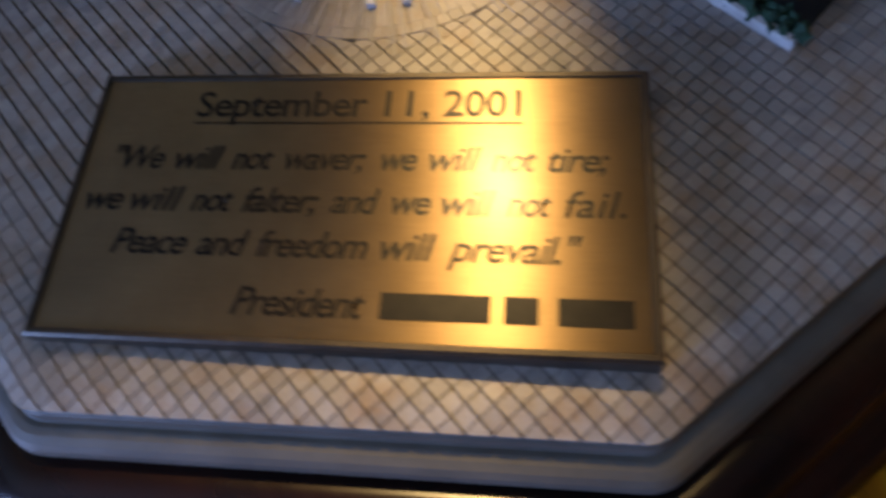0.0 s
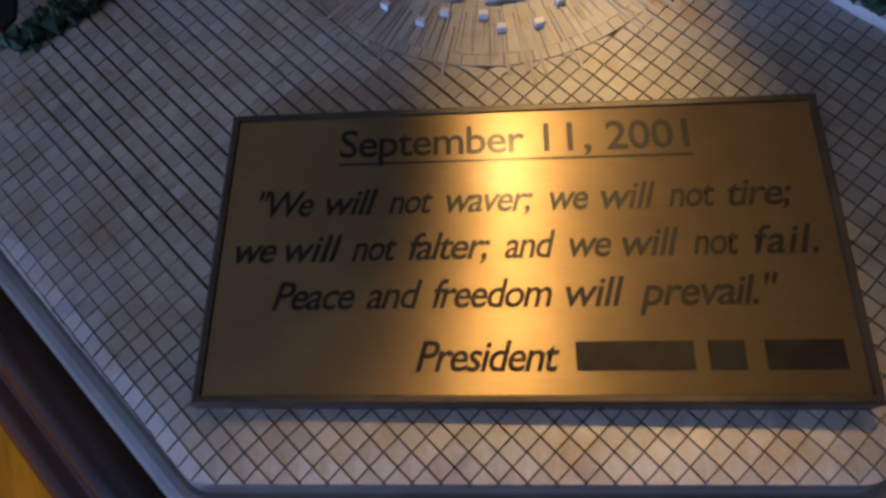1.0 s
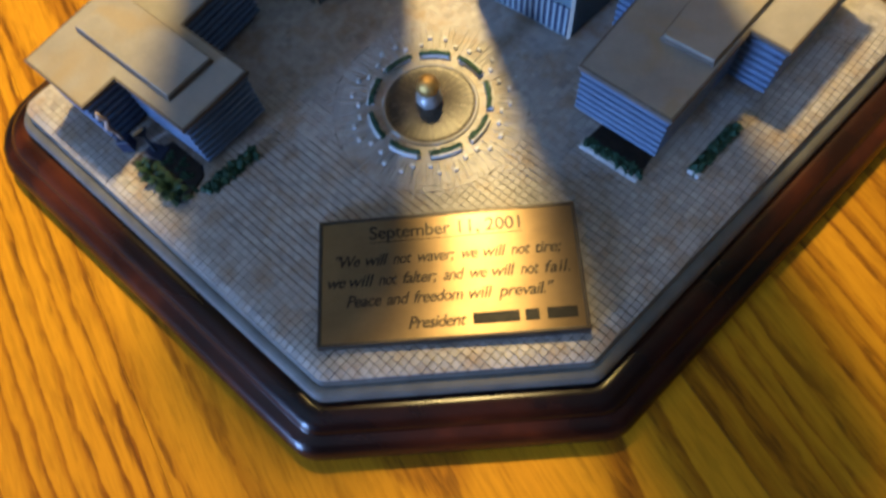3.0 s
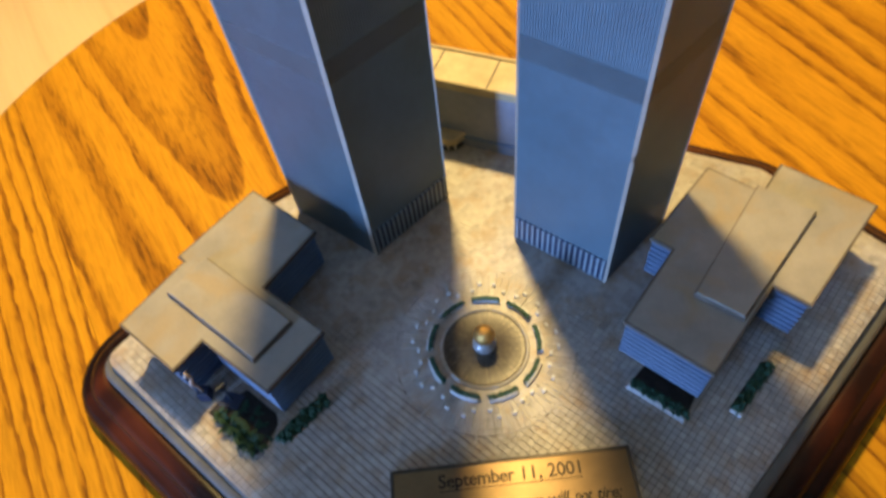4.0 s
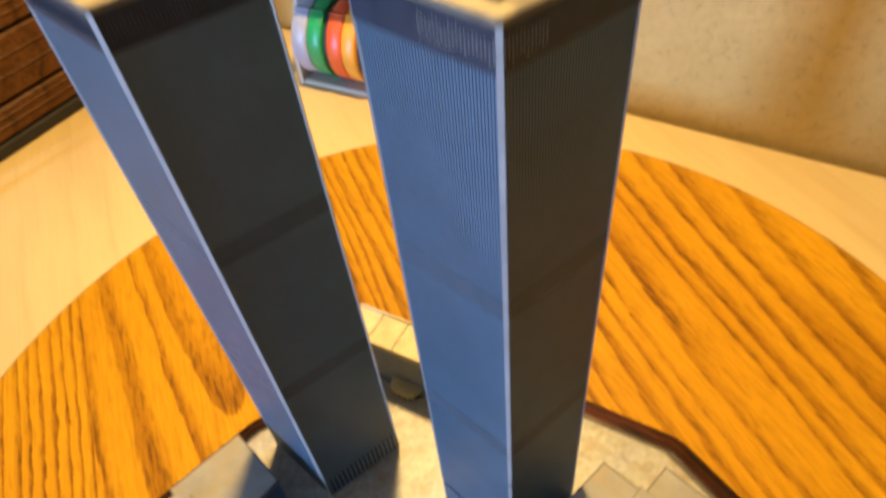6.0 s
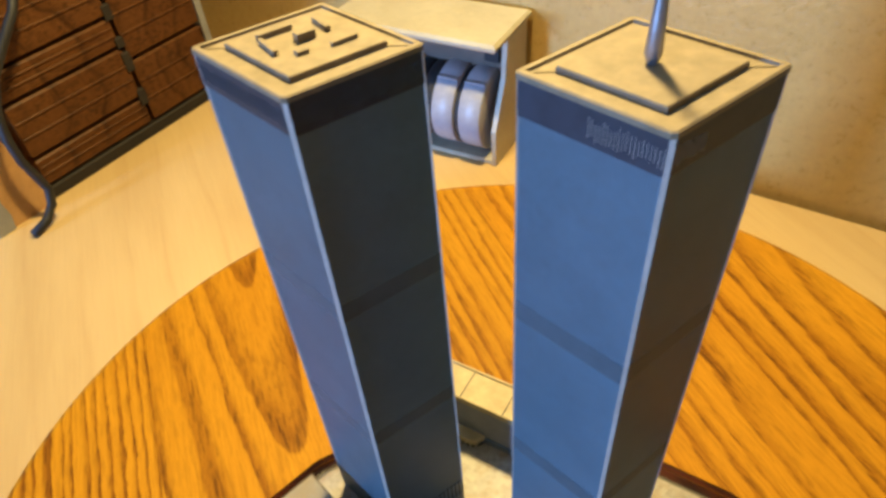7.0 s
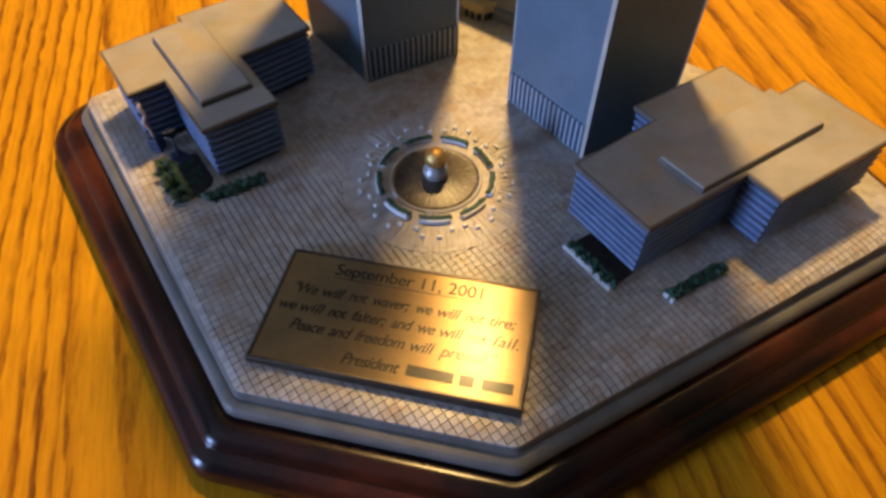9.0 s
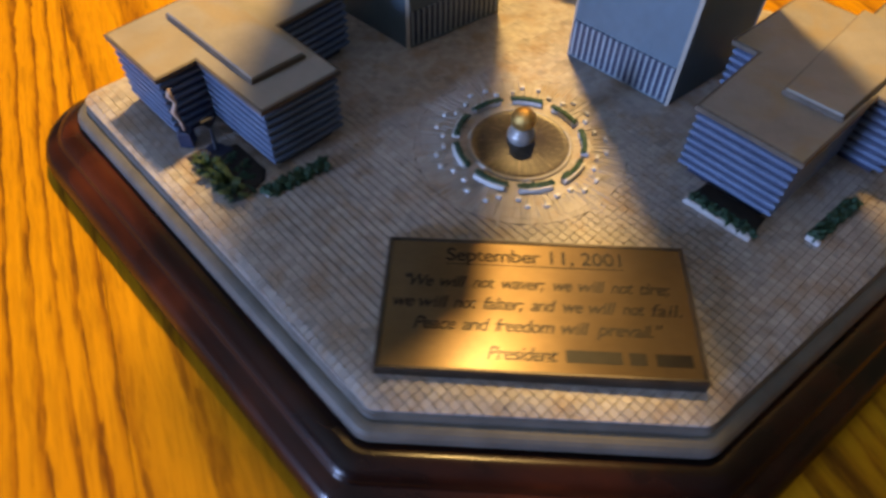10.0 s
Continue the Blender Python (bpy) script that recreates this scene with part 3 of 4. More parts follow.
def tile_mesh(points, low, high, edge=False):
    falls = [drop(x, y) if edge else 0.0 for x, y in points]
    me_v = [(x, y, low - f) for (x, y), f in zip(points, falls)] + [(x, y, high - f) for (x, y), f in zip(points, falls)]
    n = len(points)
    return me_v, [tuple(range(n, 2 * n))] + [(i, (i + 1) % n, n + (i + 1) % n, n + i) for i in range(n)]


to_plan = grid(45.5)
near_tiles, far_v, far_f = [], [], []
rng = random.Random(5)
span = 110
for i in range(-span, span):
    for j in range(-span, span):
        cx, cy = to_plan(i * CELL, j * CELL)
        if math.hypot(cx - FOUNTAIN[0], cy - FOUNTAIN[1]) < 0.0238 or not inside(REACH, cx, cy):
            continue
        if abs(cx - PLAQUE[0]) < 0.028 and abs(cy - PLAQUE[1]) < 0.0135:
            continue
        # shallow joints behind the fountain, one deep set of joints on the western side
        wide_u, wide_v = (0.00007, 0.00006) if cy > 0.042 else (-0.00006, 0.000045) if -0.056 < cx < -0.003 and -0.022 < cy < 0.024 and cx + cy > -0.052 else (0.00003, 0.00003) if cx < -0.003 and cy > -0.022 else (0.0, 0.0)
        quad = [to_plan(i * CELL + a * (HALF_U + wide_u), j * CELL + b * (HALF_V + wide_v)) for a, b in ((-1, -1), (1, -1), (1, 1), (-1, 1))]
        reach = [math.hypot(x - FOUNTAIN[0], y - FOUNTAIN[1]) for x, y in quad]
        if max(reach) < 0.0256:
            continue
        quad = [q if r >= 0.0253 else (FOUNTAIN[0] + (q[0] - FOUNTAIN[0]) * 0.0253 / r, FOUNTAIN[1] + (q[1] - FOUNTAIN[1]) * 0.0253 / r) for q, r in zip(quad, reach)]
        whole = all(inside(FIELD, *q) for q in quad) and min(reach) >= 0.0253
        lift = rng.uniform(-0.00004, 0.00004)
        if whole and wide_u == 0.0 and cy < 0.004 and abs(cx) < 0.05 and not any(drop(*q) for q in quad):
            near_tiles.append((math.hypot(cx * 0.8, cy + 0.034), cx, cy, lift))
            continue
        quad = quad if whole else clipped(quad, FIELD)
        if len(quad) >= 3:
            v, f = tile_mesh(quad, -0.00060, lift, True)
            far_f += [tuple(len(far_v) + k for k in face) for face in f]
            far_v += v
near_tiles.sort()
for d, cx, cy, lift in near_tiles[300:]:
    v, f = tile_mesh([(cx + to_plan(a * HALF_U, b * HALF_V)[0], cy + to_plan(a * HALF_U, b * HALF_V)[1]) for a, b in ((-1, -1), (1, -1), (1, 1), (-1, 1))], -0.00060, lift)
    far_f += [tuple(len(far_v) + k for k in face) for face in f]
    far_v += v
near_tiles = near_tiles[:300]

# rings of wedge-shaped paving about the fountain
RING = [(0.0125, 0.0236, 72), (0.02366, 0.0252, 96)]
for r0, r1, count in RING:
    for k in range(count):
        gap = rng.uniform(0.008, 0.040)
        w0, w1 = math.tau * (k + gap) / count, math.tau * (k + 1 - gap) / count
        mid = (w0 + w1) / 2
        arc = [(FOUNTAIN[0] + r * math.cos(w), FOUNTAIN[1] + r * math.sin(w)) for r, w in ((r0, w0), (r1, w0), (r1, mid), (r1, w1), (r0, w1), (r0, mid))]
        if all(abs(x) < 0.03 and y < -0.0005 for x, y in arc):
            continue
        v, f = tile_mesh(arc, -0.00060, 0.00005 + rng.uniform(-0.00002, 0.00002))
        far_f += [tuple(len(far_v) + q for q in face) for face in f]
        far_v += v
bm = bmesh.new()
rings(bm, [at_height(rounded(offset(OUTLINE, d), 0.0038 + d * 0.3), z) for d, z in ((-0.0004, -0.0030), (-0.0004, -0.0013), (-0.0012, -0.00082), (-0.0020, -0.00058), (-0.0037, -0.00038))])
part("joint_bed", bm, "grout", plaza)

# plaque, glued on a little askew
def askew(me):
    for v in me.vertices:
        if v.co.z > 0.0005:
            v.co.z += 0.020 * (v.co.x + 0.030)


bm = bmesh.new()
PW, PH, PT = 0.0600, 0.0307, 0.0021
full = [(-PW / 2, -PH), (PW / 2, -PH), (PW / 2, 0), (-PW / 2, 0)]
rings(bm, [at_height(full, -0.0002), at_height(full, PT - 0.0003), at_height(offset(full, -0.0003), PT), at_height(offset(full, -0.0008), PT), at_height(offset(full, -0.0009), PT - 0.0003)])
plaque = part("plaque", bm, "bronze", model, "rectangular plaque with dark bronze edge and etched lettering")
askew(plaque.data)
face = offset(full, -0.0009)
me = bpy.data.meshes.new("brass_face")
me.from_pydata(at_height(face, PT - 0.00025), [], [(0, 1, 2, 3)])
uv = me.uv_layers.new(name="UVMap")
for loop, c in zip(uv.data, ((0, 0), (1, 0), (1, 0.5), (0, 0.5))):
    loop.uv = c
me.materials.append(MATERIAL["brass"])
askew(me)
brass_face = new("brass_face", me)
brass_face.parent = plaque
tagged(brass_face, "brushed brass face")


def words(text, x0, x1, y0, high, slant):
    """An etched word that fills x0 to x1."""
    curve = bpy.data.curves.new("lettering", "FONT")
    curve.body, curve.size, curve.shear, curve.extrude, curve.offset = text, high, slant, 0.0, high * 0.012
    curve.resolution_u = 3
    ob = bpy.data.objects.new("lettering", curve)
    scene.collection.objects.link(ob)

    def drawn(gap):
        curve.space_character = gap
        bpy.context.view_layer.update()
        me = bpy.data.meshes.new_from_object(ob.evaluated_get(bpy.context.evaluated_depsgraph_get()))
        return me, [v.co.x for v in me.vertices]
    tight, loose = (max(xs) - min(xs) for _, xs in (drawn(1.0), drawn(1.2)))
    me, xs = drawn(min(1.07, max(0.90, 1.0 + 0.2 * (x1 - x0 - tight) / max(loose - tight, 1e-6))))
    bpy.data.objects.remove(ob)
    wide = max(xs) - min(xs)
    for v in me.vertices:
        v.co = (x0 + (v.co.x - min(xs)) * (x1 - x0) / wide, y0 + v.co.y, PT - 0.00019)
    askew(me)
    me.materials.clear()
    me.materials.append(MATERIAL["ink"])
    ob = new("lettering", me)
    ob.parent = plaque


for y0, high, slant, line in ((-0.0056, 0.0046, 0.0, (("September", -18.0, 1.0), ("11,", 2.9, 7.6), ("2001", 9.1, 17.1))),
                              (-0.0121, 0.0040, 0.28, (('"We', -25.9, -20.2), ("will", -19.0, -13.7), ("not", -12.6, -8.2), ("waver;", -6.9, 1.6), ("we", 3.2, 6.9), ("will", 8.1, 13.4), ("not", 14.4, 18.8), ("tire;", 19.9, 25.8))),
                              (-0.0170, 0.0040, 0.28, (("we", -27.7, -23.5), ("will", -22.7, -17.0), ("not", -16.0, -11.6), ("falter;", -10.5, -2.6), ("and", -1.3, 3.6), ("we", 4.8, 8.7), ("will", 9.7, 15.0), ("not", 16.1, 20.3), ("fail.", 21.5, 27.2))),
                              (-0.0218, 0.0040, 0.28, (("Peace", -23.4, -15.4), ("and", -14.3, -9.0), ("freedom", -8.1, 3.0), ("will", 4.2, 9.6), ('prevail."', 10.7, 23.2))),
                              (-0.0277, 0.0040, 0.28, (("President", -9.5, 3.4),))):
    for text, x0, x1 in line:
        words(text, x0 / 1000, x1 / 1000, y0, high, slant)
for x0, x1, y0, high in ((0.0048, 0.0150, -0.0277, 0.0026), (0.0162, 0.0193, -0.0277, 0.0026), (0.0210, 0.0276, -0.0277, 0.0026), (-0.0180, 0.0173, -0.00655, 0.00022)):
    bm = bmesh.new()
    bm.faces.new([bm.verts.new(p) for p in ((x0, y0, PT - 0.00019), (x1, y0, PT - 0.00019), (x1, y0 + high, PT - 0.00019), (x0, y0 + high, PT - 0.00019))])
    askew(part("etched_bar", bm, "ink", plaque).data)

# fountain
bm = bmesh.new()
lathe(bm, [(0.0125, -0.0002), (0.0125, 0.0004), (0.0122, 0.0006), (0.0118, 0.0006), (0.0115, 0.0003)], 64, FOUNTAIN, False)
fountain = part("fountain", bm, "plaza", model, "round fountain with pewter basin and gilded sphere", True)
bm = bmesh.new()
profile = [(0.0117, 0.0005), (0.0112, 0.0003)] + [(r, 0.0003 + 0.0020 * (1 - r / 0.0112) ** 2) for r in (0.0104, 0.0090, 0.0075, 0.006, 0.0045, 0.003, 0.0018, 0.0006)]
lathe(bm, profile, 96, FOUNTAIN, False)
for v in bm.verts:
    w = math.atan2(v.co.y - FOUNTAIN[1], v.co.x - FOUNTAIN[0])
    v.co.z += 0.00003 * math.sin(32 * w) if 0.002 < math.hypot(v.co.x - FOUNTAIN[0], v.co.y - FOUNTAIN[1]) < 0.0110 else 0
part("basin", bm, "basin", fountain, "", True)
bm = bmesh.new()
lathe(bm, [(0.0022, 0.0012), (0.0030, 0.0018), (0.0034, 0.0028), (0.0033, 0.0038), (0.0028, 0.0047), (0.0023, 0.0051), (0.0025, 0.0054), (0.0024, 0.0057)], 32, FOUNTAIN)
part("pedestal", bm, "pewter", fountain, "", True)
bm = bmesh.new()
R = 0.0029
lathe(bm, [(max(0.0002, R * math.sin(math.pi * k / 14)), 0.0077 - R * math.cos(math.pi * k / 14)) for k in range(15)], 28, FOUNTAIN)
part("sphere", bm, "gold", fountain, "gilded sphere", True)


def shrub(parent, spots, size, label=""):
    """A low flocked hedge: many small clumps with an uneven outline."""
    verts, faces = [], []
    for x, y, z in spots:
        for _ in range(5):
            s = size * rng.uniform(0.35, 0.75)
            c = Vector((x + rng.uniform(-1, 1) * size * 0.5, y + rng.uniform(-1, 1) * size * 0.5, z + rng.uniform(0.0, 1.0) * size * 0.8))
            turn = Euler((rng.uniform(0, 6), rng.uniform(0, 6), rng.uniform(0, 6))).to_matrix()
            base = len(verts)
            for d in ((1, 0, 0), (-1, 0, 0), (0, 1, 0), (0, -1, 0), (0, 0, 1), (0, 0, -1)):
                verts.append(tuple(c + turn @ Vector(d) * s * rng.uniform(0.7, 1.25)))
            faces += [tuple(base + q for q in f) for f in ((0, 2, 4), (2, 1, 4), (1, 3, 4), (3, 0, 4), (2, 0, 5), (1, 2, 5), (3, 1, 5), (0, 3, 5))]
    return quick("shrub", verts, faces, "leaf", parent, label)


# curved planters and little benches round the fountain
for k in range(9):
    mid = radians(2 + 40 * k)
    ws = [mid + radians(a) for a in range(-14, 15, 4)]
    arc = [(FOUNTAIN[0] + 0.0146 * math.cos(w), FOUNTAIN[1] + 0.0146 * math.sin(w)) for w in ws[::-1]] + [(FOUNTAIN[0] + 0.0163 * math.cos(w), FOUNTAIN[1] + 0.0163 * math.sin(w)) for w in ws]
    bm = bmesh.new()
    prism(bm, arc, 0.0, 0.0013, 0.0001)
    planter = part("curved_planter", bm, "kerb", model)
    core = [(FOUNTAIN[0] + r * math.cos(w), FOUNTAIN[1] + r * math.sin(w)) for r, ends in ((0.0146, ws[::-1]), (0.0158, ws)) for w in ends]
    bm = bmesh.new()
    prism(bm, core, 0.0011, 0.0016 + rng.uniform(0, 0.0002), 0.00015)
    part("hedge", bm, "leaf", planter)
    shrub(planter, [(FOUNTAIN[0] + r * math.cos(w + e), FOUNTAIN[1] + r * math.sin(w + e), 0.0011) for w in ws for r, e in ((0.0148, 0.0), (0.0154, 0.03))], 0.00065)
    for a, r in ((-15, 0.0184), (-7, 0.0204), (5, 0.0206), (13, 0.0186)):
        w = mid + radians(a + rng.uniform(-1.5, 1.5))
        bm = bmesh.new()
        box(bm, 0, 0, 0, 0.0008, 0.0011, 0.0009, 0.00008, pose(FOUNTAIN[0] + r * math.cos(w), FOUNTAIN[1] + r * math.sin(w), 0, 0, 0, math.degrees(w)))
        part("bench", bm, "kerb", model)

# fine raised rays in the paving about the benches
rib_v, rib_f = [], []
for k in range(132):
    w = math.tau * (k + rng.uniform(-0.4, 0.4)) / 132
    r0, r1 = rng.uniform(0.0168, 0.0205), rng.uniform(0.0215, 0.0285)
    c, n = Vector((math.cos(w), math.sin(w), 0)), Vector((-math.sin(w), math.cos(w), 0)) * rng.uniform(0.00007, 0.00014)
    base = len(rib_v)
    for r, z in ((r0, 0.00028), (r1, 0.00010)):
        p = Vector((FOUNTAIN[0], FOUNTAIN[1], 0)) + c * r
        rib_v += [tuple(p - n * 1.6), tuple(p + Vector((0, 0, z)) - n * 0.6), tuple(p + Vector((0, 0, z)) + n * 0.6), tuple(p + n * 1.6)]
    rib_f += [(base + q, base + q + 1, base + q + 5, base + q + 4) for q in range(3)]
tagged(quick("paving_ray", rib_v, rib_f, "plaza", plaza), "", "", "", "stuff")

# rectangular planters
def planter_box(p, q, wide, soil, kerb_at, high=0.0012, bush=0.0013):
    """A dark bed from p to q with a hedge along one side and an uneven white kerb."""
    p, q = Vector(p), Vector(q)
    d = (q - p).normalized()
    n = Vector((-d.y, d.x))
    bm = bmesh.new()
    prism(bm, [tuple(p + n * 0.0004), tuple(q + n * 0.0004), tuple(q + n * soil - d * 0.0006), tuple(p + n * soil + d * 0.0008)], 0.0, high * 0.6, 0.0002)
    bed = part("planter", bm, "soil", model, "dark planting bed with white kerb and green hedge")
    a, b, inward = (p, q, n) if kerb_at == "front" else (p + n * wide, p, d)
    count = max(2, int((b - a).length / 0.0018))
    tops, outs = [], []
    for i in range(count + 1):
        at = a + (b - a) * (i / count)
        outs.append(at - inward * rng.uniform(0.0, 0.00018))
        tops.append(at + inward * rng.uniform(0.0007, 0.0011))
    bm = bmesh.new()
    prism(bm, [tuple(v) for v in outs] + [tuple(v) for v in tops[::-1]], 0.0, high, 0.00012)
    part("kerb", bm, "kerb", bed, "chipped white kerb")
    steps = max(3, int((q - p).length / 0.0012))
    rows = max(1, int(wide / 0.0014))
    shrub(bed, [tuple(p + d * ((q - p).length * (i + 0.5) / steps) + n * wide * ((j + 0.8) / (rows + 0.4))) + (high - 0.0006,) for i in range(steps) for j in range(rows)], bush)


planter_box((0.0336, 0.0158), (0.0455, 0.0050), 0.0032, 0.0085, "front")
planter_box((0.0600, 0.0046), (0.0728, 0.0166), 0.0030, 0.0034, "end")
planter_box((-0.0580, 0.0105), (-0.0462, 0.0203), 0.0029, 0.0036, "end", 0.0006, 0.0019)
bm = bmesh.new()
prism(bm, [(-0.0795, 0.0215), (-0.0655, 0.0085), (-0.0632, 0.0100), (-0.0600, 0.0160), (-0.0606, 0.0190), (-0.0690, 0.0268), (-0.0735, 0.0250), (-0.0772, 0.0242)], 0.0, 0.0006, 0.0002)
bed = part("planter", bm, "soil", model, "dark bed with spiky green shrubs")


def spiky(x, y, size):
    """A shrub of narrow pointed leaves that stand out on all sides."""
    verts, faces = [], []
    for k in range(46):
        w, up = rng.uniform(0, math.tau), rng.uniform(0.05, 1.35)
        out = Vector((math.cos(w) * math.cos(up), math.sin(w) * math.cos(up), math.sin(up)))
        side = Vector((-math.sin(w), math.cos(w), 0)) * size * rng.uniform(0.10, 0.18)
        root = Vector((x, y, 0.0008)) + out * size * 0.12
        tip = root + out * size * rng.uniform(0.7, 1.15) - Vector((0, 0, size * 0.12))
        mid = (root + tip) / 2 + Vector((0, 0, size * 0.16))
        base = len(verts)
        verts += [tuple(root), tuple(mid - side), tuple(mid + side), tuple(tip), tuple(mid - Vector((0, 0, size * 0.08)))]
        faces += [(base + q[0], base + q[1], base + q[2]) for q in ((0, 2, 1), (1, 2, 3), (0, 1, 4), (0, 4, 2), (1, 3, 4), (4, 3, 2))]
    quick("shrub", verts, faces, "leaf", bed)


for f, e in ((0.24, 0.0026), (0.42, 0.0038), (0.60, 0.0034), (0.78, 0.0042), (0.95, 0.0034)):
    spiky(-0.0788 + 0.0142 * f, 0.0228 - 0.0132 * f, e)
shrub(bed, [(-0.0700 + 0.0088 * a + 0.003 * b, 0.0225 - 0.0098 * a + 0.0035 * b, 0.0002) for a, b in ((rng.random(), rng.random() - 0.5) for _ in range(30))], 0.0009)


# ---- towers ----
def between(p, q, f):
    return (p[0] + (q[0] - p[0]) * f, p[1] + (q[1] - p[1]) * f)


def tower(corners, high, mast, arcades):
    """A square tower: shaft with fine ribs, pale corners, plant floors, dark crown, arcade and roof."""
    cut = 0.0006
    eight = []
    for i in range(4):
        p, q, r = corners[i - 1], corners[i], corners[(i + 1) % 4]
        lp, lr = math.dist(p, q), math.dist(q, r)
        eight += [between(q, p, cut / lp), between(q, r, cut / lr)]
    bm = bmesh.new()
    rings(bm, [at_height(offset(eight, -0.0004), z) for z in (0.0, high - 0.0011)])
    shaft = part("tower", bm, "tower", model, "tall grey tower with fine vertical ribs and pale corners")
    # ribs
    verts, faces = [], []
    crown = high - 0.0090
    for i in range(4):
        a, b = eight[2 * i + 1], eight[(2 * i + 2) % 8]
        d = Vector(b) - Vector(a)
        nrm = Vector((d.y, -d.x)).normalized()
        count = 44
        for k in range(count):
            z0, z1 = 0.0108 if i in arcades else 0.0, high - 0.0016
            s, e = Vector(a) + d * ((k + 0.20) / count), Vector(a) + d * ((k + 0.80) / count)
            base = len(verts)
            for p, o in ((s, -0.0005), (s, -0.00020), (e, -0.00020), (e, -0.0005)):
                w = p + nrm * o
                verts += [(w.x, w.y, z0), (w.x, w.y, z1)]
            faces += [(base, base + 2, base + 3, base + 1), (base + 2, base + 4, base + 5, base + 3), (base + 4, base + 6, base + 7, base + 5), (base, base + 6, base + 4, base + 2)]
    tagged(quick("ribs", verts, faces, "tower", shaft), "", "", "", "stuff")
    for low, top_z, mat, out in ((high * 0.353, high * 0.385, "tower_band", 0.00003), (high * 0.663, high * 0.695, "tower_band", 0.00003), (crown, high - 0.0014, "tower_dark", 0.00024)):
        bm = bmesh.new()
        rings(bm, [at_height(offset(eight, out - 0.0002), z) for z in (low, top_z)])
        part("plant_floor" if mat == "tower_band" else "crown_band", bm, mat, shaft)
    # small bright slots of the crown
    for i in range(4):
        a, b = eight[2 * i + 1], eight[(2 * i + 2) % 8]
        d = Vector(b) - Vector(a)
        nrm = Vector((d.y, -d.x)).normalized()
        verts, faces = [], []
        # on the mast tower they are pale and stand beside one corner only
        for k in (range(40) if not mast else range(12) if i == 0 else range(20, 40) if i == 3 else ()):
            s, e = Vector(a) + d * ((k + 0.46) / 40), Vector(a) + d * ((k + 0.54) / 40)
            base = len(verts)
            z0, z1 = crown + 0.0012 + rng.uniform(0, 0.0012), high - 0.0030 - rng.uniform(0, 0.0012)
            for p, o in ((s, -0.0002), (s, 0.00014), (e, 0.00014), (e, -0.0002)):
                w = p + nrm * o
                verts += [(w.x, w.y, z0), (w.x, w.y, z1)]
            faces += [(base, base + 2, base + 3, base + 1), (base + 2, base + 4, base + 5, base + 3), (base + 4, base + 6, base + 7, base + 5)]
        if verts:
            tagged(quick("crown_fin", verts, faces, "tower_edge" if mast else "tower_band", shaft), "", "", "", "stuff")
    # corners
    for i in range(4):
        bm = bmesh.new()
        q, mid = corners[i], between(eight[2 * i], eight[2 * i + 1], 0.5)
        back = between(mid, (sum(c[0] for c in corners) / 4, sum(c[1] for c in corners) / 4), 0.06)
        proud = offset(eight, 0.0002)
        tri = [proud[2 * i], proud[2 * i + 1], back]
        rings(bm, [at_height(tri, 0.0), at_height(tri, high - 0.0012)] if not (mast and i == 0) else [at_height(tri, 0.0), at_height(tri, 0.0520), at_height(offset(tri, -0.0002), 0.0523), at_height(offset(tri, -0.0002), 0.0543), at_height(tri, 0.0547), at_height(tri, high - 0.0012)])
        part("corner_strip", bm, "tower_edge", shaft)
    # arcade at the foot
    for i in arcades:
        a, b = eight[2 * i + 1], eight[(2 * i + 2) % 8]
        d = Vector(b) - Vector(a)
        turn = math.degrees(math.atan2(d.y, d.x))
        bm = bmesh.new()
        box(bm, 0, 0.00008, 0.0010, d.length, 0.0003, 0.0098)
        ob = part("arcade_back", bm, "wall", shaft)
        c = Vector(a) + d / 2
        ob.matrix_world = pose(c.x, c.y, 0, 0, 0, turn)
        first = None
        count = 17
        for k in range(count):
            c = Vector(a) + d * ((k + 0.5) / count)
            if first is None:
                bm = bmesh.new()
                box(bm, 0, -0.0001, 0.0008, 0.00075, 0.0005, 0.0102, 0.00008)
                ob = first = part("pier", bm, "pier", shaft)
            else:
                ob = new("pier", first.data)
                ob.parent = shaft
            ob.matrix_world = pose(c.x, c.y, 0, 0, 0, turn)
    # roof
    bm = bmesh.new()
    rim = offset(eight, 0.0003)
    rings(bm, [at_height(offset(eight, -0.0006), high - 0.0016), at_height(rim, high - 0.0014), at_height(rim, high - 0.0003), at_height(offset(rim, -0.0004), high), at_height(offset(rim, -0.0014), high), at_height(offset(rim, -0.0016), high - 0.0006)])
    part("roof", bm, "tower_roof", shaft, "cream roof with raised rim")
    mid = (sum(c[0] for c in corners) / 4, sum(c[1] for c in corners) / 4)
    bm = bmesh.new()
    cap = [between(mid, c, 0.70) for c in corners]
    prism(bm, cap, high - 0.0008, high + 0.0007, 0.0002)
    part("roof_deck", bm, "tower_roof", shaft)
    if mast:
        bm = bmesh.new()
        lathe(bm, [(0.0009, high + 0.0006), (0.0016, high + 0.0026), (0.0014, high + 0.0075), (0.0009, high + 0.016), (0.0004, high + 0.030), (0.00015, high + 0.040)], 16, (mid[0], mid[1]))
        part("mast", bm, "steel", shaft, "bright metal mast", True)
    else:
        for fx, fy, sx, sy, sz in ((0.05, 0.05, 0.0042, 0.0022, 0.0019), (-0.36, 0.10, 0.0011, 0.0075, 0.0012), (-0.10, 0.38, 0.0080, 0.0011, 0.0012), (0.36, 0.20, 0.0011, 0.0065, 0.0012), (-0.18, -0.22, 0.0026, 0.0018, 0.0009), (0.28, -0.30, 0.0060, 0.0010, 0.0010)):
            bm = bmesh.new()
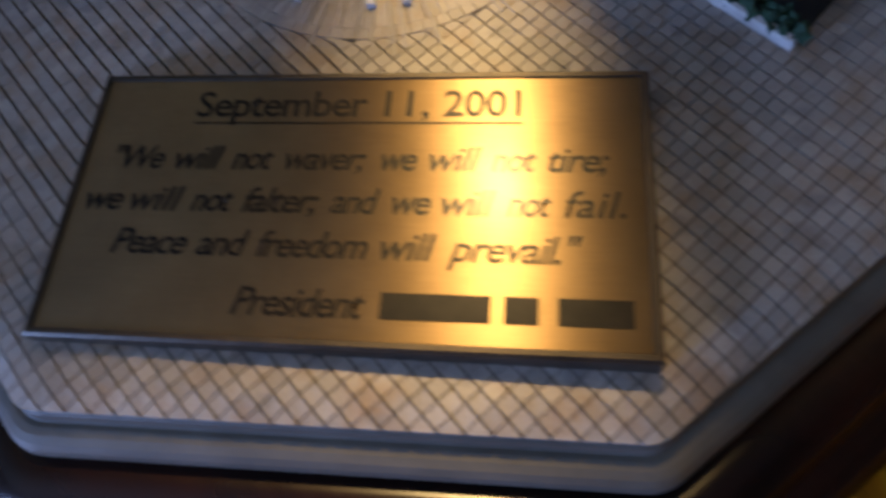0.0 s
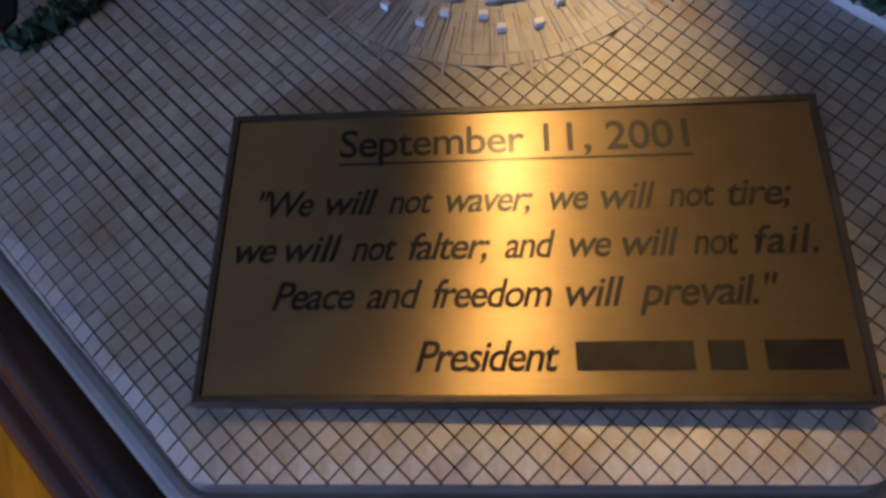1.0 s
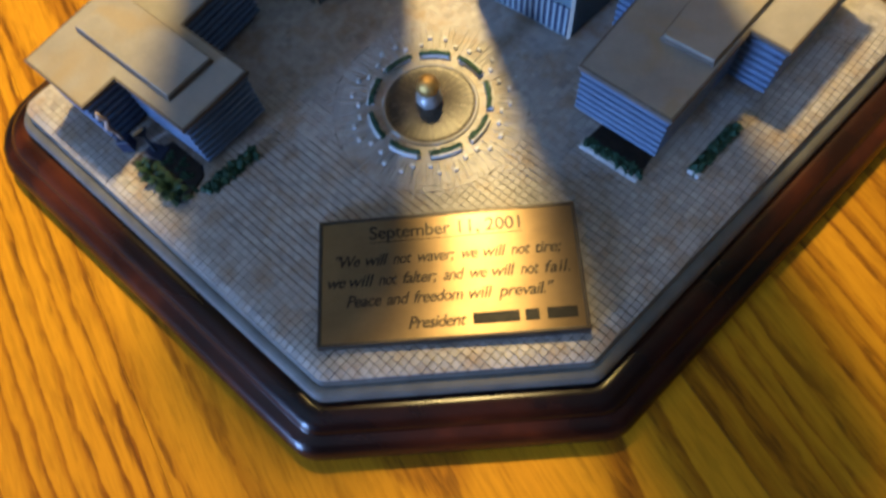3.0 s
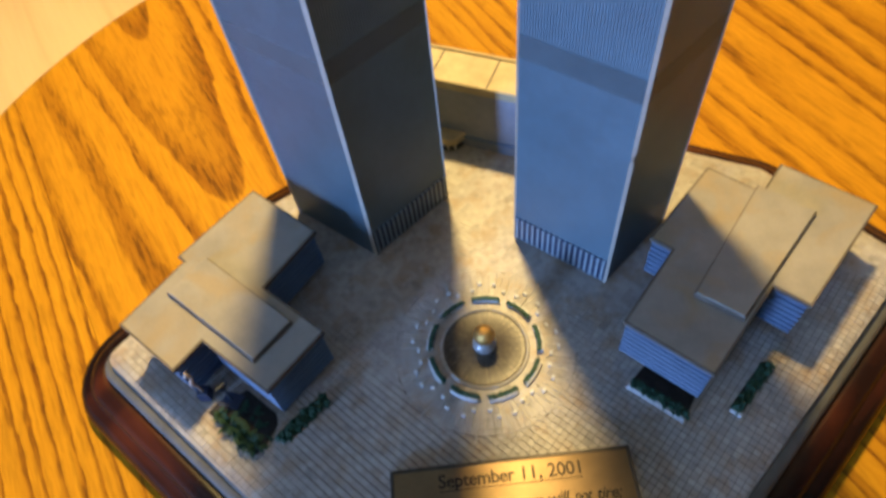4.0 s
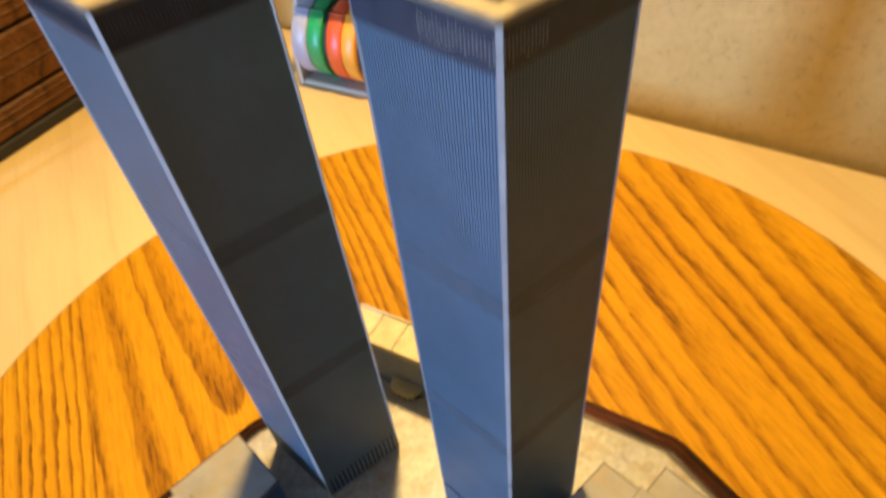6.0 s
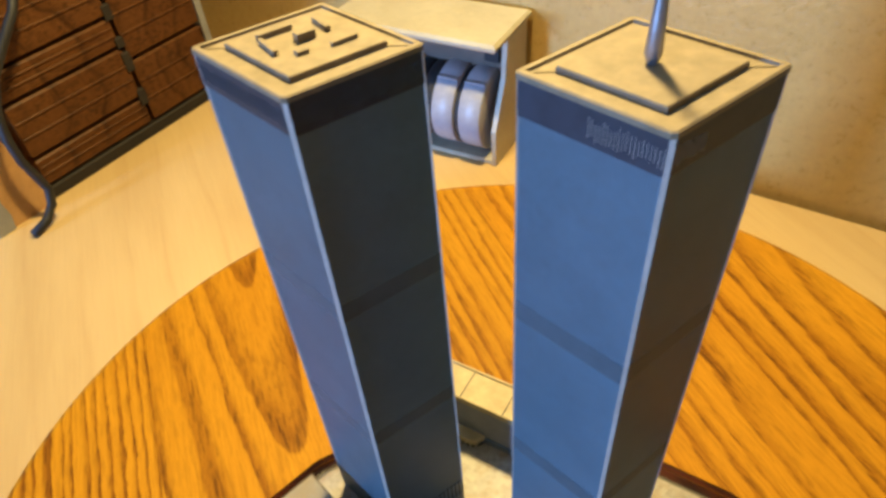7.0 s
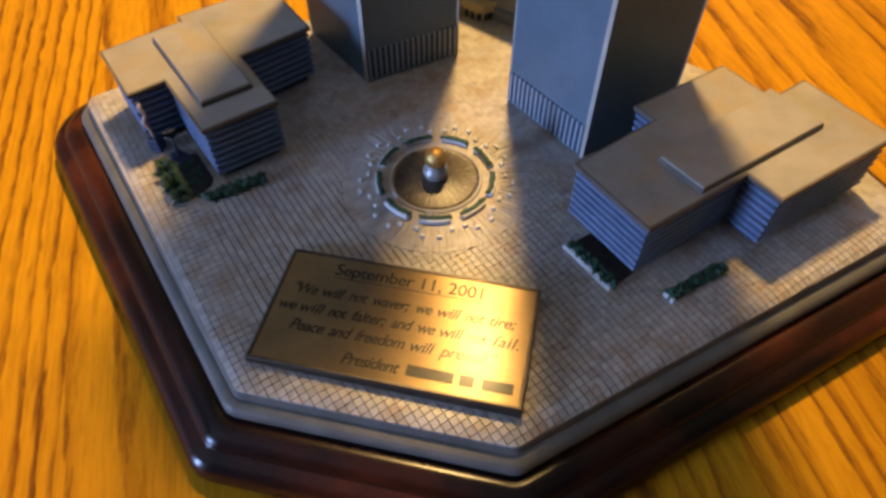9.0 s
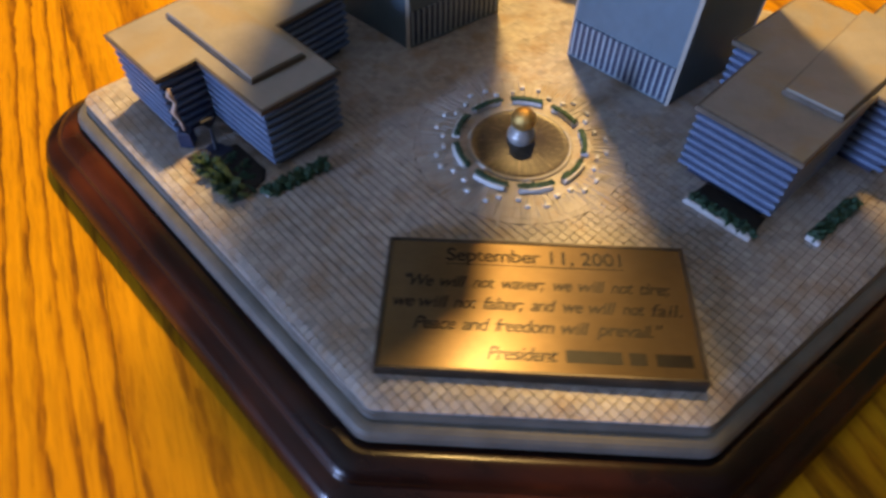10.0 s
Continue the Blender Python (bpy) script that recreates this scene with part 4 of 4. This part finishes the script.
            c = Vector(mid) + (Vector(corners[1]) - Vector(corners[0])) * fx * 0.6 + (Vector(corners[3]) - Vector(corners[0])) * fy * 0.6
            box(bm, 0, 0, 0, sx, sy, sz, 0.0001, pose(c.x, c.y, high + 0.00065, 0, 0, 40))
            part("roof_hut", bm, "tower_roof", shaft)


tower([(0.0349, 0.0484), (0.0578, 0.0687), (0.0338, 0.0889), (0.0109, 0.0686)], 0.1984, True, (1, 2, 3))
tower([(-0.0321, 0.0672), (-0.0076, 0.0875), (-0.0331, 0.1091), (-0.0576, 0.0888)], 0.1947, False, (0, 1, 2))


# ---- low buildings ----
def low_building(plan, high, slab_plan, name):
    """A flat-roofed block: recessed foot, louvred storeys, roof with a dark line and a raised slab."""
    low = 0.0026
    bm = bmesh.new()
    prism(bm, offset(plan, -0.0014), low, high - 0.0012)
    body = part("low_building", bm, "wall", model, name)
    bm = bmesh.new()
    prism(bm, offset(plan, -0.0028), 0.0, low + 0.0002)
    part("foot", bm, "wall", body)
    levels = 7
    pitch = (high - 0.0014 - low) / levels
    for k in range(levels):
        bm = bmesh.new()
        z = low + pitch * k
        rings(bm, [at_height(offset(plan, d), z + h) for d, h in ((-0.0016, 0.0), (-0.0007, 0.00015), (-0.0006, pitch * 0.40), (-0.0008, pitch * 0.50), (-0.0016, pitch * 0.56))])
        part("louvre", bm, "louvre", body)
    bm = bmesh.new()
    rings(bm, [at_height(offset(plan, d), h) for d, h in ((-0.0006, high - 0.0014), (0.0, high - 0.0012), (0.0, high - 0.0001), (-0.0002, high))])
    part("roof_line", bm, "roof_edge", body)
    bm = bmesh.new()
    prism(bm, offset(plan, -0.0006), high - 0.0004, high + 0.00005)
    part("roof", bm, "roof", body, "flat taupe roof")
    bm = bmesh.new()
    prism(bm, slab_plan, high, high + 0.0016, 0.00015)
    part("roof_slab", bm, "roof", body)
    # shade line at the slab's foot, built as a dark brown skirt
    bm = bmesh.new()
    prism(bm, offset(slab_plan, 0.00030), high, high + 0.0011, 0.0001)
    part("slab_joint", bm, "roof_edge", body)


g = grid(46.8)
low_building([g(u, v) for u, v in ((0.0410, -0.0304), (0.0717, -0.0312), (0.0717, -0.0410), (0.1117, -0.0430), (0.1117, -0.0162), (0.0990, -0.0162), (0.0990, 0.0000), (0.0674, 0.0012), (0.0674, -0.0054), (0.0410, -0.0060))],
             0.0190, [g(u, v) for u, v in ((0.0585, -0.0292), (0.0992, -0.0305), (0.0995, -0.0146), (0.0580, -0.0166))], "low slate-blue building with louvred storeys and stepped taupe roof")
g = grid(47.3)
low_building([g(u, v) for u, v in ((-0.0264, 0.0540), (-0.0056, 0.0540), (-0.0057, 0.0770), (0.0163, 0.0786), (0.0163, 0.1054), (-0.0133, 0.1054), (-0.0133, 0.1026), (-0.0370, 0.1011), (-0.0370, 0.0780), (-0.0268, 0.0784))],
             0.0187, [g(u, v) for u, v in ((-0.0224, 0.0627), (-0.0091, 0.0627), (-0.0090, 0.0970), (-0.0228, 0.0970))], "low slate-blue building with louvred storeys and notched taupe roof")

# the long building at the back
turn_back = pose(0.0012, 0.1165, 0, 0, 0, -26)
bm = bmesh.new()
box(bm, 0, 0, 0, 0.062, 0.0138, 0.0250, 0.0, turn_back)
back = part("back_building", bm, "back_wall", model, "long low building with cream roof between the towers")
bm = bmesh.new()
box(bm, 0, 0, 0.0246, 0.0632, 0.0150, 0.0034, 0.0003, turn_back)
part("roof", bm, "cream", back, "cream panelled roof with a deep fascia")
bm = bmesh.new()
box(bm, 0, 0.0070, 0.0279, 0.0632, 0.0010, 0.0009, 0.0002, turn_back)
part("parapet", bm, "cream", back)
for x in (-0.020, -0.0085, 0.0105, 0.022):
    bm = bmesh.new()
    box(bm, x, -0.0004, 0.0278, 0.0005, 0.0134, 0.00035, 0.0, turn_back)
    part("roof_joint", bm, "roof_edge", back)
bm = bmesh.new()
box(bm, 0, -0.0070, 0.0040, 0.0622, 0.0012, 0.0011, 0.0002, turn_back)
part("string_course", bm, "louvre", back)
bm = bmesh.new()
hexa = [tuple((turn_back @ Vector((x, y, 0))).xy) for x, y in ((-0.0115, -0.0068), (-0.0100, -0.0106), (-0.0078, -0.0116), (-0.0022, -0.0116), (0.0002, -0.0106), (0.0022, -0.0068))]
rings(bm, [at_height(hexa, 0.0030), at_height(offset(hexa, 0.0003), 0.0034), at_height(offset(hexa, 0.0003), 0.0060), at_height(hexa, 0.0064)])
part("entrance_porch", bm, "cream", back, "small canted entrance porch")
bm = bmesh.new()
prism(bm, offset(hexa, -0.0005), 0.0, 0.0031)
part("porch_wall", bm, "tower_dark", back)
for x in (-0.0098, -0.0075, -0.0050, -0.0025, -0.0003):
    bm = bmesh.new()
    box(bm, x, -0.0112 if -0.009 < x < -0.001 else -0.0102, 0.0, 0.0006, 0.0006, 0.0032, 0.0, turn_back)
    part("porch_pier", bm, "plaza", back)

bm = bmesh.new()
box(bm, 0, 0, 0, 0.0005, 0.0004, 0.0003, 0.0001, pose(0.0200, 0.0380, 0.0, 0, 0, 25))
part("dust_fleck", bm, "kerb", model)

# two small sculptures in the notch of the low building
bm = bmesh.new()
tube(bm, [(-0.0802, 0.0262, 0.0040), (-0.0805, 0.0264, 0.0070), (-0.0810, 0.0260, 0.0100), (-0.0802, 0.0266, 0.0122), (-0.0808, 0.0261, 0.0145), (-0.0804, 0.0264, 0.0162)], [0.0004, 0.0004, 0.0007, 0.0004, 0.0007, 0.0002], 10)
ribbon_art = part("ribbon_sculpture", bm, "orange", model, "small rust and cream twisted sculpture on a dark block", True)
bm = bmesh.new()
box(bm, -0.0803, 0.0263, 0.0, 0.0030, 0.0030, 0.0045, 0.0003)
part("sculpture_base", bm, "wall", ribbon_art)
bm = bmesh.new()
tube(bm, [(-0.0732, 0.0244, 0.0), (-0.0732, 0.0246, 0.0050), (-0.0732, 0.0248, 0.0078)], [0.0006, 0.0004, 0.0003], 8)
rings(bm, [[(-0.0732 + w * a - e * b, 0.0248 + w * b + e * a, z) for w, e in ((-h, -0.0003), (h, -0.0003), (h, 0.0003), (-h, 0.0003))] for a, b, h, z in ((0.75, 0.66, 0.0004, 0.0070), (0.75, 0.66, 0.0012, 0.0082), (0.75, 0.66, 0.0018, 0.0094))])
part("fan_sculpture", bm, "tower_dark", model, "small dark fan-shaped sculpture on a stem")
bm = bmesh.new()
prism(bm, [(-0.0765, 0.0232), (-0.0715, 0.0212), (-0.0695, 0.0250), (-0.0745, 0.0270)], 0.0, 0.0009, 0.0001)
part("low_step", bm, "wall", model)


# ---- things beyond the board ----
def chest():
    """A dark drawer chest that stands on the table, its front towards the board."""
    ob = thing("drawer_chest", "dark walnut desktop chest with uneven rows of drawers", "drawers", Matrix.Translation(room(-0.453, 0.224, TABLE_Z)) @ ROOM_TURN)
    half, depth, high = 0.091, 0.20, 0.185

    def block(name, x0, x1, ya, yb, z0, z1, mat="chest", bevel=0.0012, parent=ob):
        bm = bmesh.new()
        box(bm, (x0 + x1) / 2, (ya + yb) / 2, z0, x1 - x0, yb - ya, z1 - z0, bevel)
        return part(name, bm, mat, parent)
    block("carcass", -depth, -0.010, -half, half, 0.0, high)
    block("plinth_board", -0.012, 0.001, -half, half, 0.0, 0.010, "dark_wood")
    block("corner_post", -0.012, 0.0005, half - 0.006, half, 0.010, high, "grey")
    for ya, yb, rows in ((-half + 0.001, 0.008, ((0.012, 0.033), (0.036, 0.077), (0.080, 0.101), (0.104, 0.145), (0.148, 0.183))), (0.0115, half - 0.007, ((0.012, 0.064), (0.067, 0.120), (0.123, 0.183)))):
        for z0, z1 in rows:
            d = block("drawer", -0.016, 0.0, ya, yb, z0, z1)
            for gz in (0.36, 0.66):
                block("groove_bead", -0.0004, 0.0009, ya + 0.001, yb - 0.001, z0 + (z1 - z0) * gz, z0 + (z1 - z0) * gz + 0.0018, "chest", 0.0004, d)
    for z0, z1 in ((0.028, 0.042), (0.058, 0.074), (0.078, 0.086), (0.100, 0.112), (0.126, 0.142)):
        block("finger_pull", -0.004, 0.0012, 0.0055, 0.0125, z0, z1, "dark_wood", 0.0006)


chest()


def dispenser():
    """A cream desk rack with rolls of coloured tape side by side."""
    ob = thing("tape_rack", "cream plastic desk rack with coloured tape rolls", "tape rack", Matrix.Translation(Vector((-0.0612, 0.3800, TABLE_Z))) @ pose(0, 0, 0, 0, 0, -24))

    def block(name, x0, x1, ya, yb, z0, z1, mat, bevel=0.002):
        bm = bmesh.new()
        box(bm, (x0 + x1) / 2, (ya + yb) / 2, z0, x1 - x0, yb - ya, z1 - z0, bevel)
        return part(name, bm, mat, ob)
    block("base", -0.070, 0.062, 0.014, 0.066, 0.0, 0.004, "plastic", 0.0008)
    for x in (-0.070, 0.0605):
        bm = bmesh.new()
        pts = [(0.013, 0.0), (0.068, 0.0), (0.068, 0.092), (0.034, 0.092), (0.030, 0.064), (0.013, 0.030)]
        rings(bm, [[(x + s, y, z) for y, z in pts] for s in (-0.0018, 0.0018)])
        part("side_plate", bm, "plastic", ob)
    block("back_panel", -0.068, 0.0587, 0.062, 0.066, 0.004, 0.092, "plastic", 0.0008)
    # the lid's shade on this panel is put into its darker brown colour
    block("upper_panel", -0.068, 0.0587, 0.040, 0.046, 0.064, 0.091, "shaded_plastic", 0.001)
    block("lid", -0.072, 0.064, 0.010, 0.072, 0.0925, 0.0985, "plastic")
    for x in (-0.028, 0.043):
        block("clip_hole", x, x + 0.011, 0.037, 0.044, 0.071, 0.084, "black", 0.001)
    bm = bmesh.new()
    tube(bm, [(-0.068, 0.036, 0.036), (0.0587, 0.036, 0.036)], 0.004, 12)
    part("spindle", bm, "grey", ob, "", True)
    x = -0.064
    for wide, mat in ((0.014, "white"), (0.013, "green"), (0.004, "black"), (0.013, "red"), (0.012, "amber"), (0.011, "black"), (0.010, "black"), (0.018, "white"), (0.004, "black"), (0.018, "white")):
        bm = bmesh.new()
        r = 0.0310 if mat != "black" else 0.0290
        rings(bm, [[(x + s, 0.036 + q * math.cos(w), 0.036 + q * math.sin(w)) for w in (math.tau * k / 40 for k in range(40))] for s, q in ((0.0003, r - 0.0008), (0.0011, r), (wide - 0.0011, r), (wide - 0.0003, r - 0.0008))])
        part("tape_roll", bm, mat, ob, "", True)
        if mat not in ("black",):
            block("tape_end", x + 0.001, x + wide - 0.001, 0.018, 0.030, 0.0625, 0.0640, mat, 0.0004)
        x += wide


dispenser()

# black cable and tan padded strap at the chest's end
def ribbon(name, line, material, parent, a0, a1, b0, b1):
    """A thick band bent along a line of (b, z) pairs."""
    bm = bmesh.new()
    rings(bm, [[(a0, b + b0, z), (a1, b + b0, z), (a1, b + b1, z), (a0, b + b1, z)] for b, z in line])
    return part(name, bm, material, parent)


cable = thing("cable_loop", "black cable hanging in a loop beside the chest", "cable", Matrix.Translation(room(-0.43, 0.0, TABLE_Z)) @ ROOM_TURN)
bm = bmesh.new()
tube(bm, [(-0.010, 0.178, 0.158), (-0.004, 0.163, 0.139), (0.0, 0.146, 0.125), (0.0, 0.132, 0.110), (0.0, 0.122, 0.090), (0.0, 0.118, 0.070), (0.0, 0.1185, 0.052), (0.0, 0.122, 0.036), (0.0, 0.1245, 0.024), (0.001, 0.121, 0.013), (0.003, 0.112, 0.0055), (0.006, 0.098, 0.0033)], 0.0032, 10)
part("cord", bm, "black", cable, "", True)
strap = thing("strap", "tan padded strap with grey edge leaning by the chest", "strap", Matrix.Translation(room(-0.453, 0.0, TABLE_Z)) @ ROOM_TURN)
LEAN_LINE = [(0.105, 0.150), (0.108, 0.125), (0.112, 0.100), (0.117, 0.075), (0.122, 0.052), (0.127, 0.030), (0.129, 0.012), (0.127, 0.0)]
ribbon("padding", LEAN_LINE, "tan", strap, -0.030, 0.004, -0.030, 0.0)
ribbon("edging", LEAN_LINE, "grey", strap, -0.034, 0.006, -0.043, -0.030)

# ---- paving pieces ----
tagged(quick("paving", far_v, far_f, "tiles", plaza), "", "", "", "stuff")
tv, tf = tile_mesh([to_plan(a * HALF_U, b * HALF_V) for a, b in ((-1, -1), (1, -1), (1, 1), (-1, 1))], -0.00060, 0.0)
tile_data = bpy.data.meshes.new("tile")
tile_data.from_pydata(tv, [], tf)
tile_data.materials.append(MATERIAL["tile"])
for d, cx, cy, lift in near_tiles:
    ob = new("tile", tile_data)
    ob.parent = plaza
    ob.location = (cx, cy, lift)
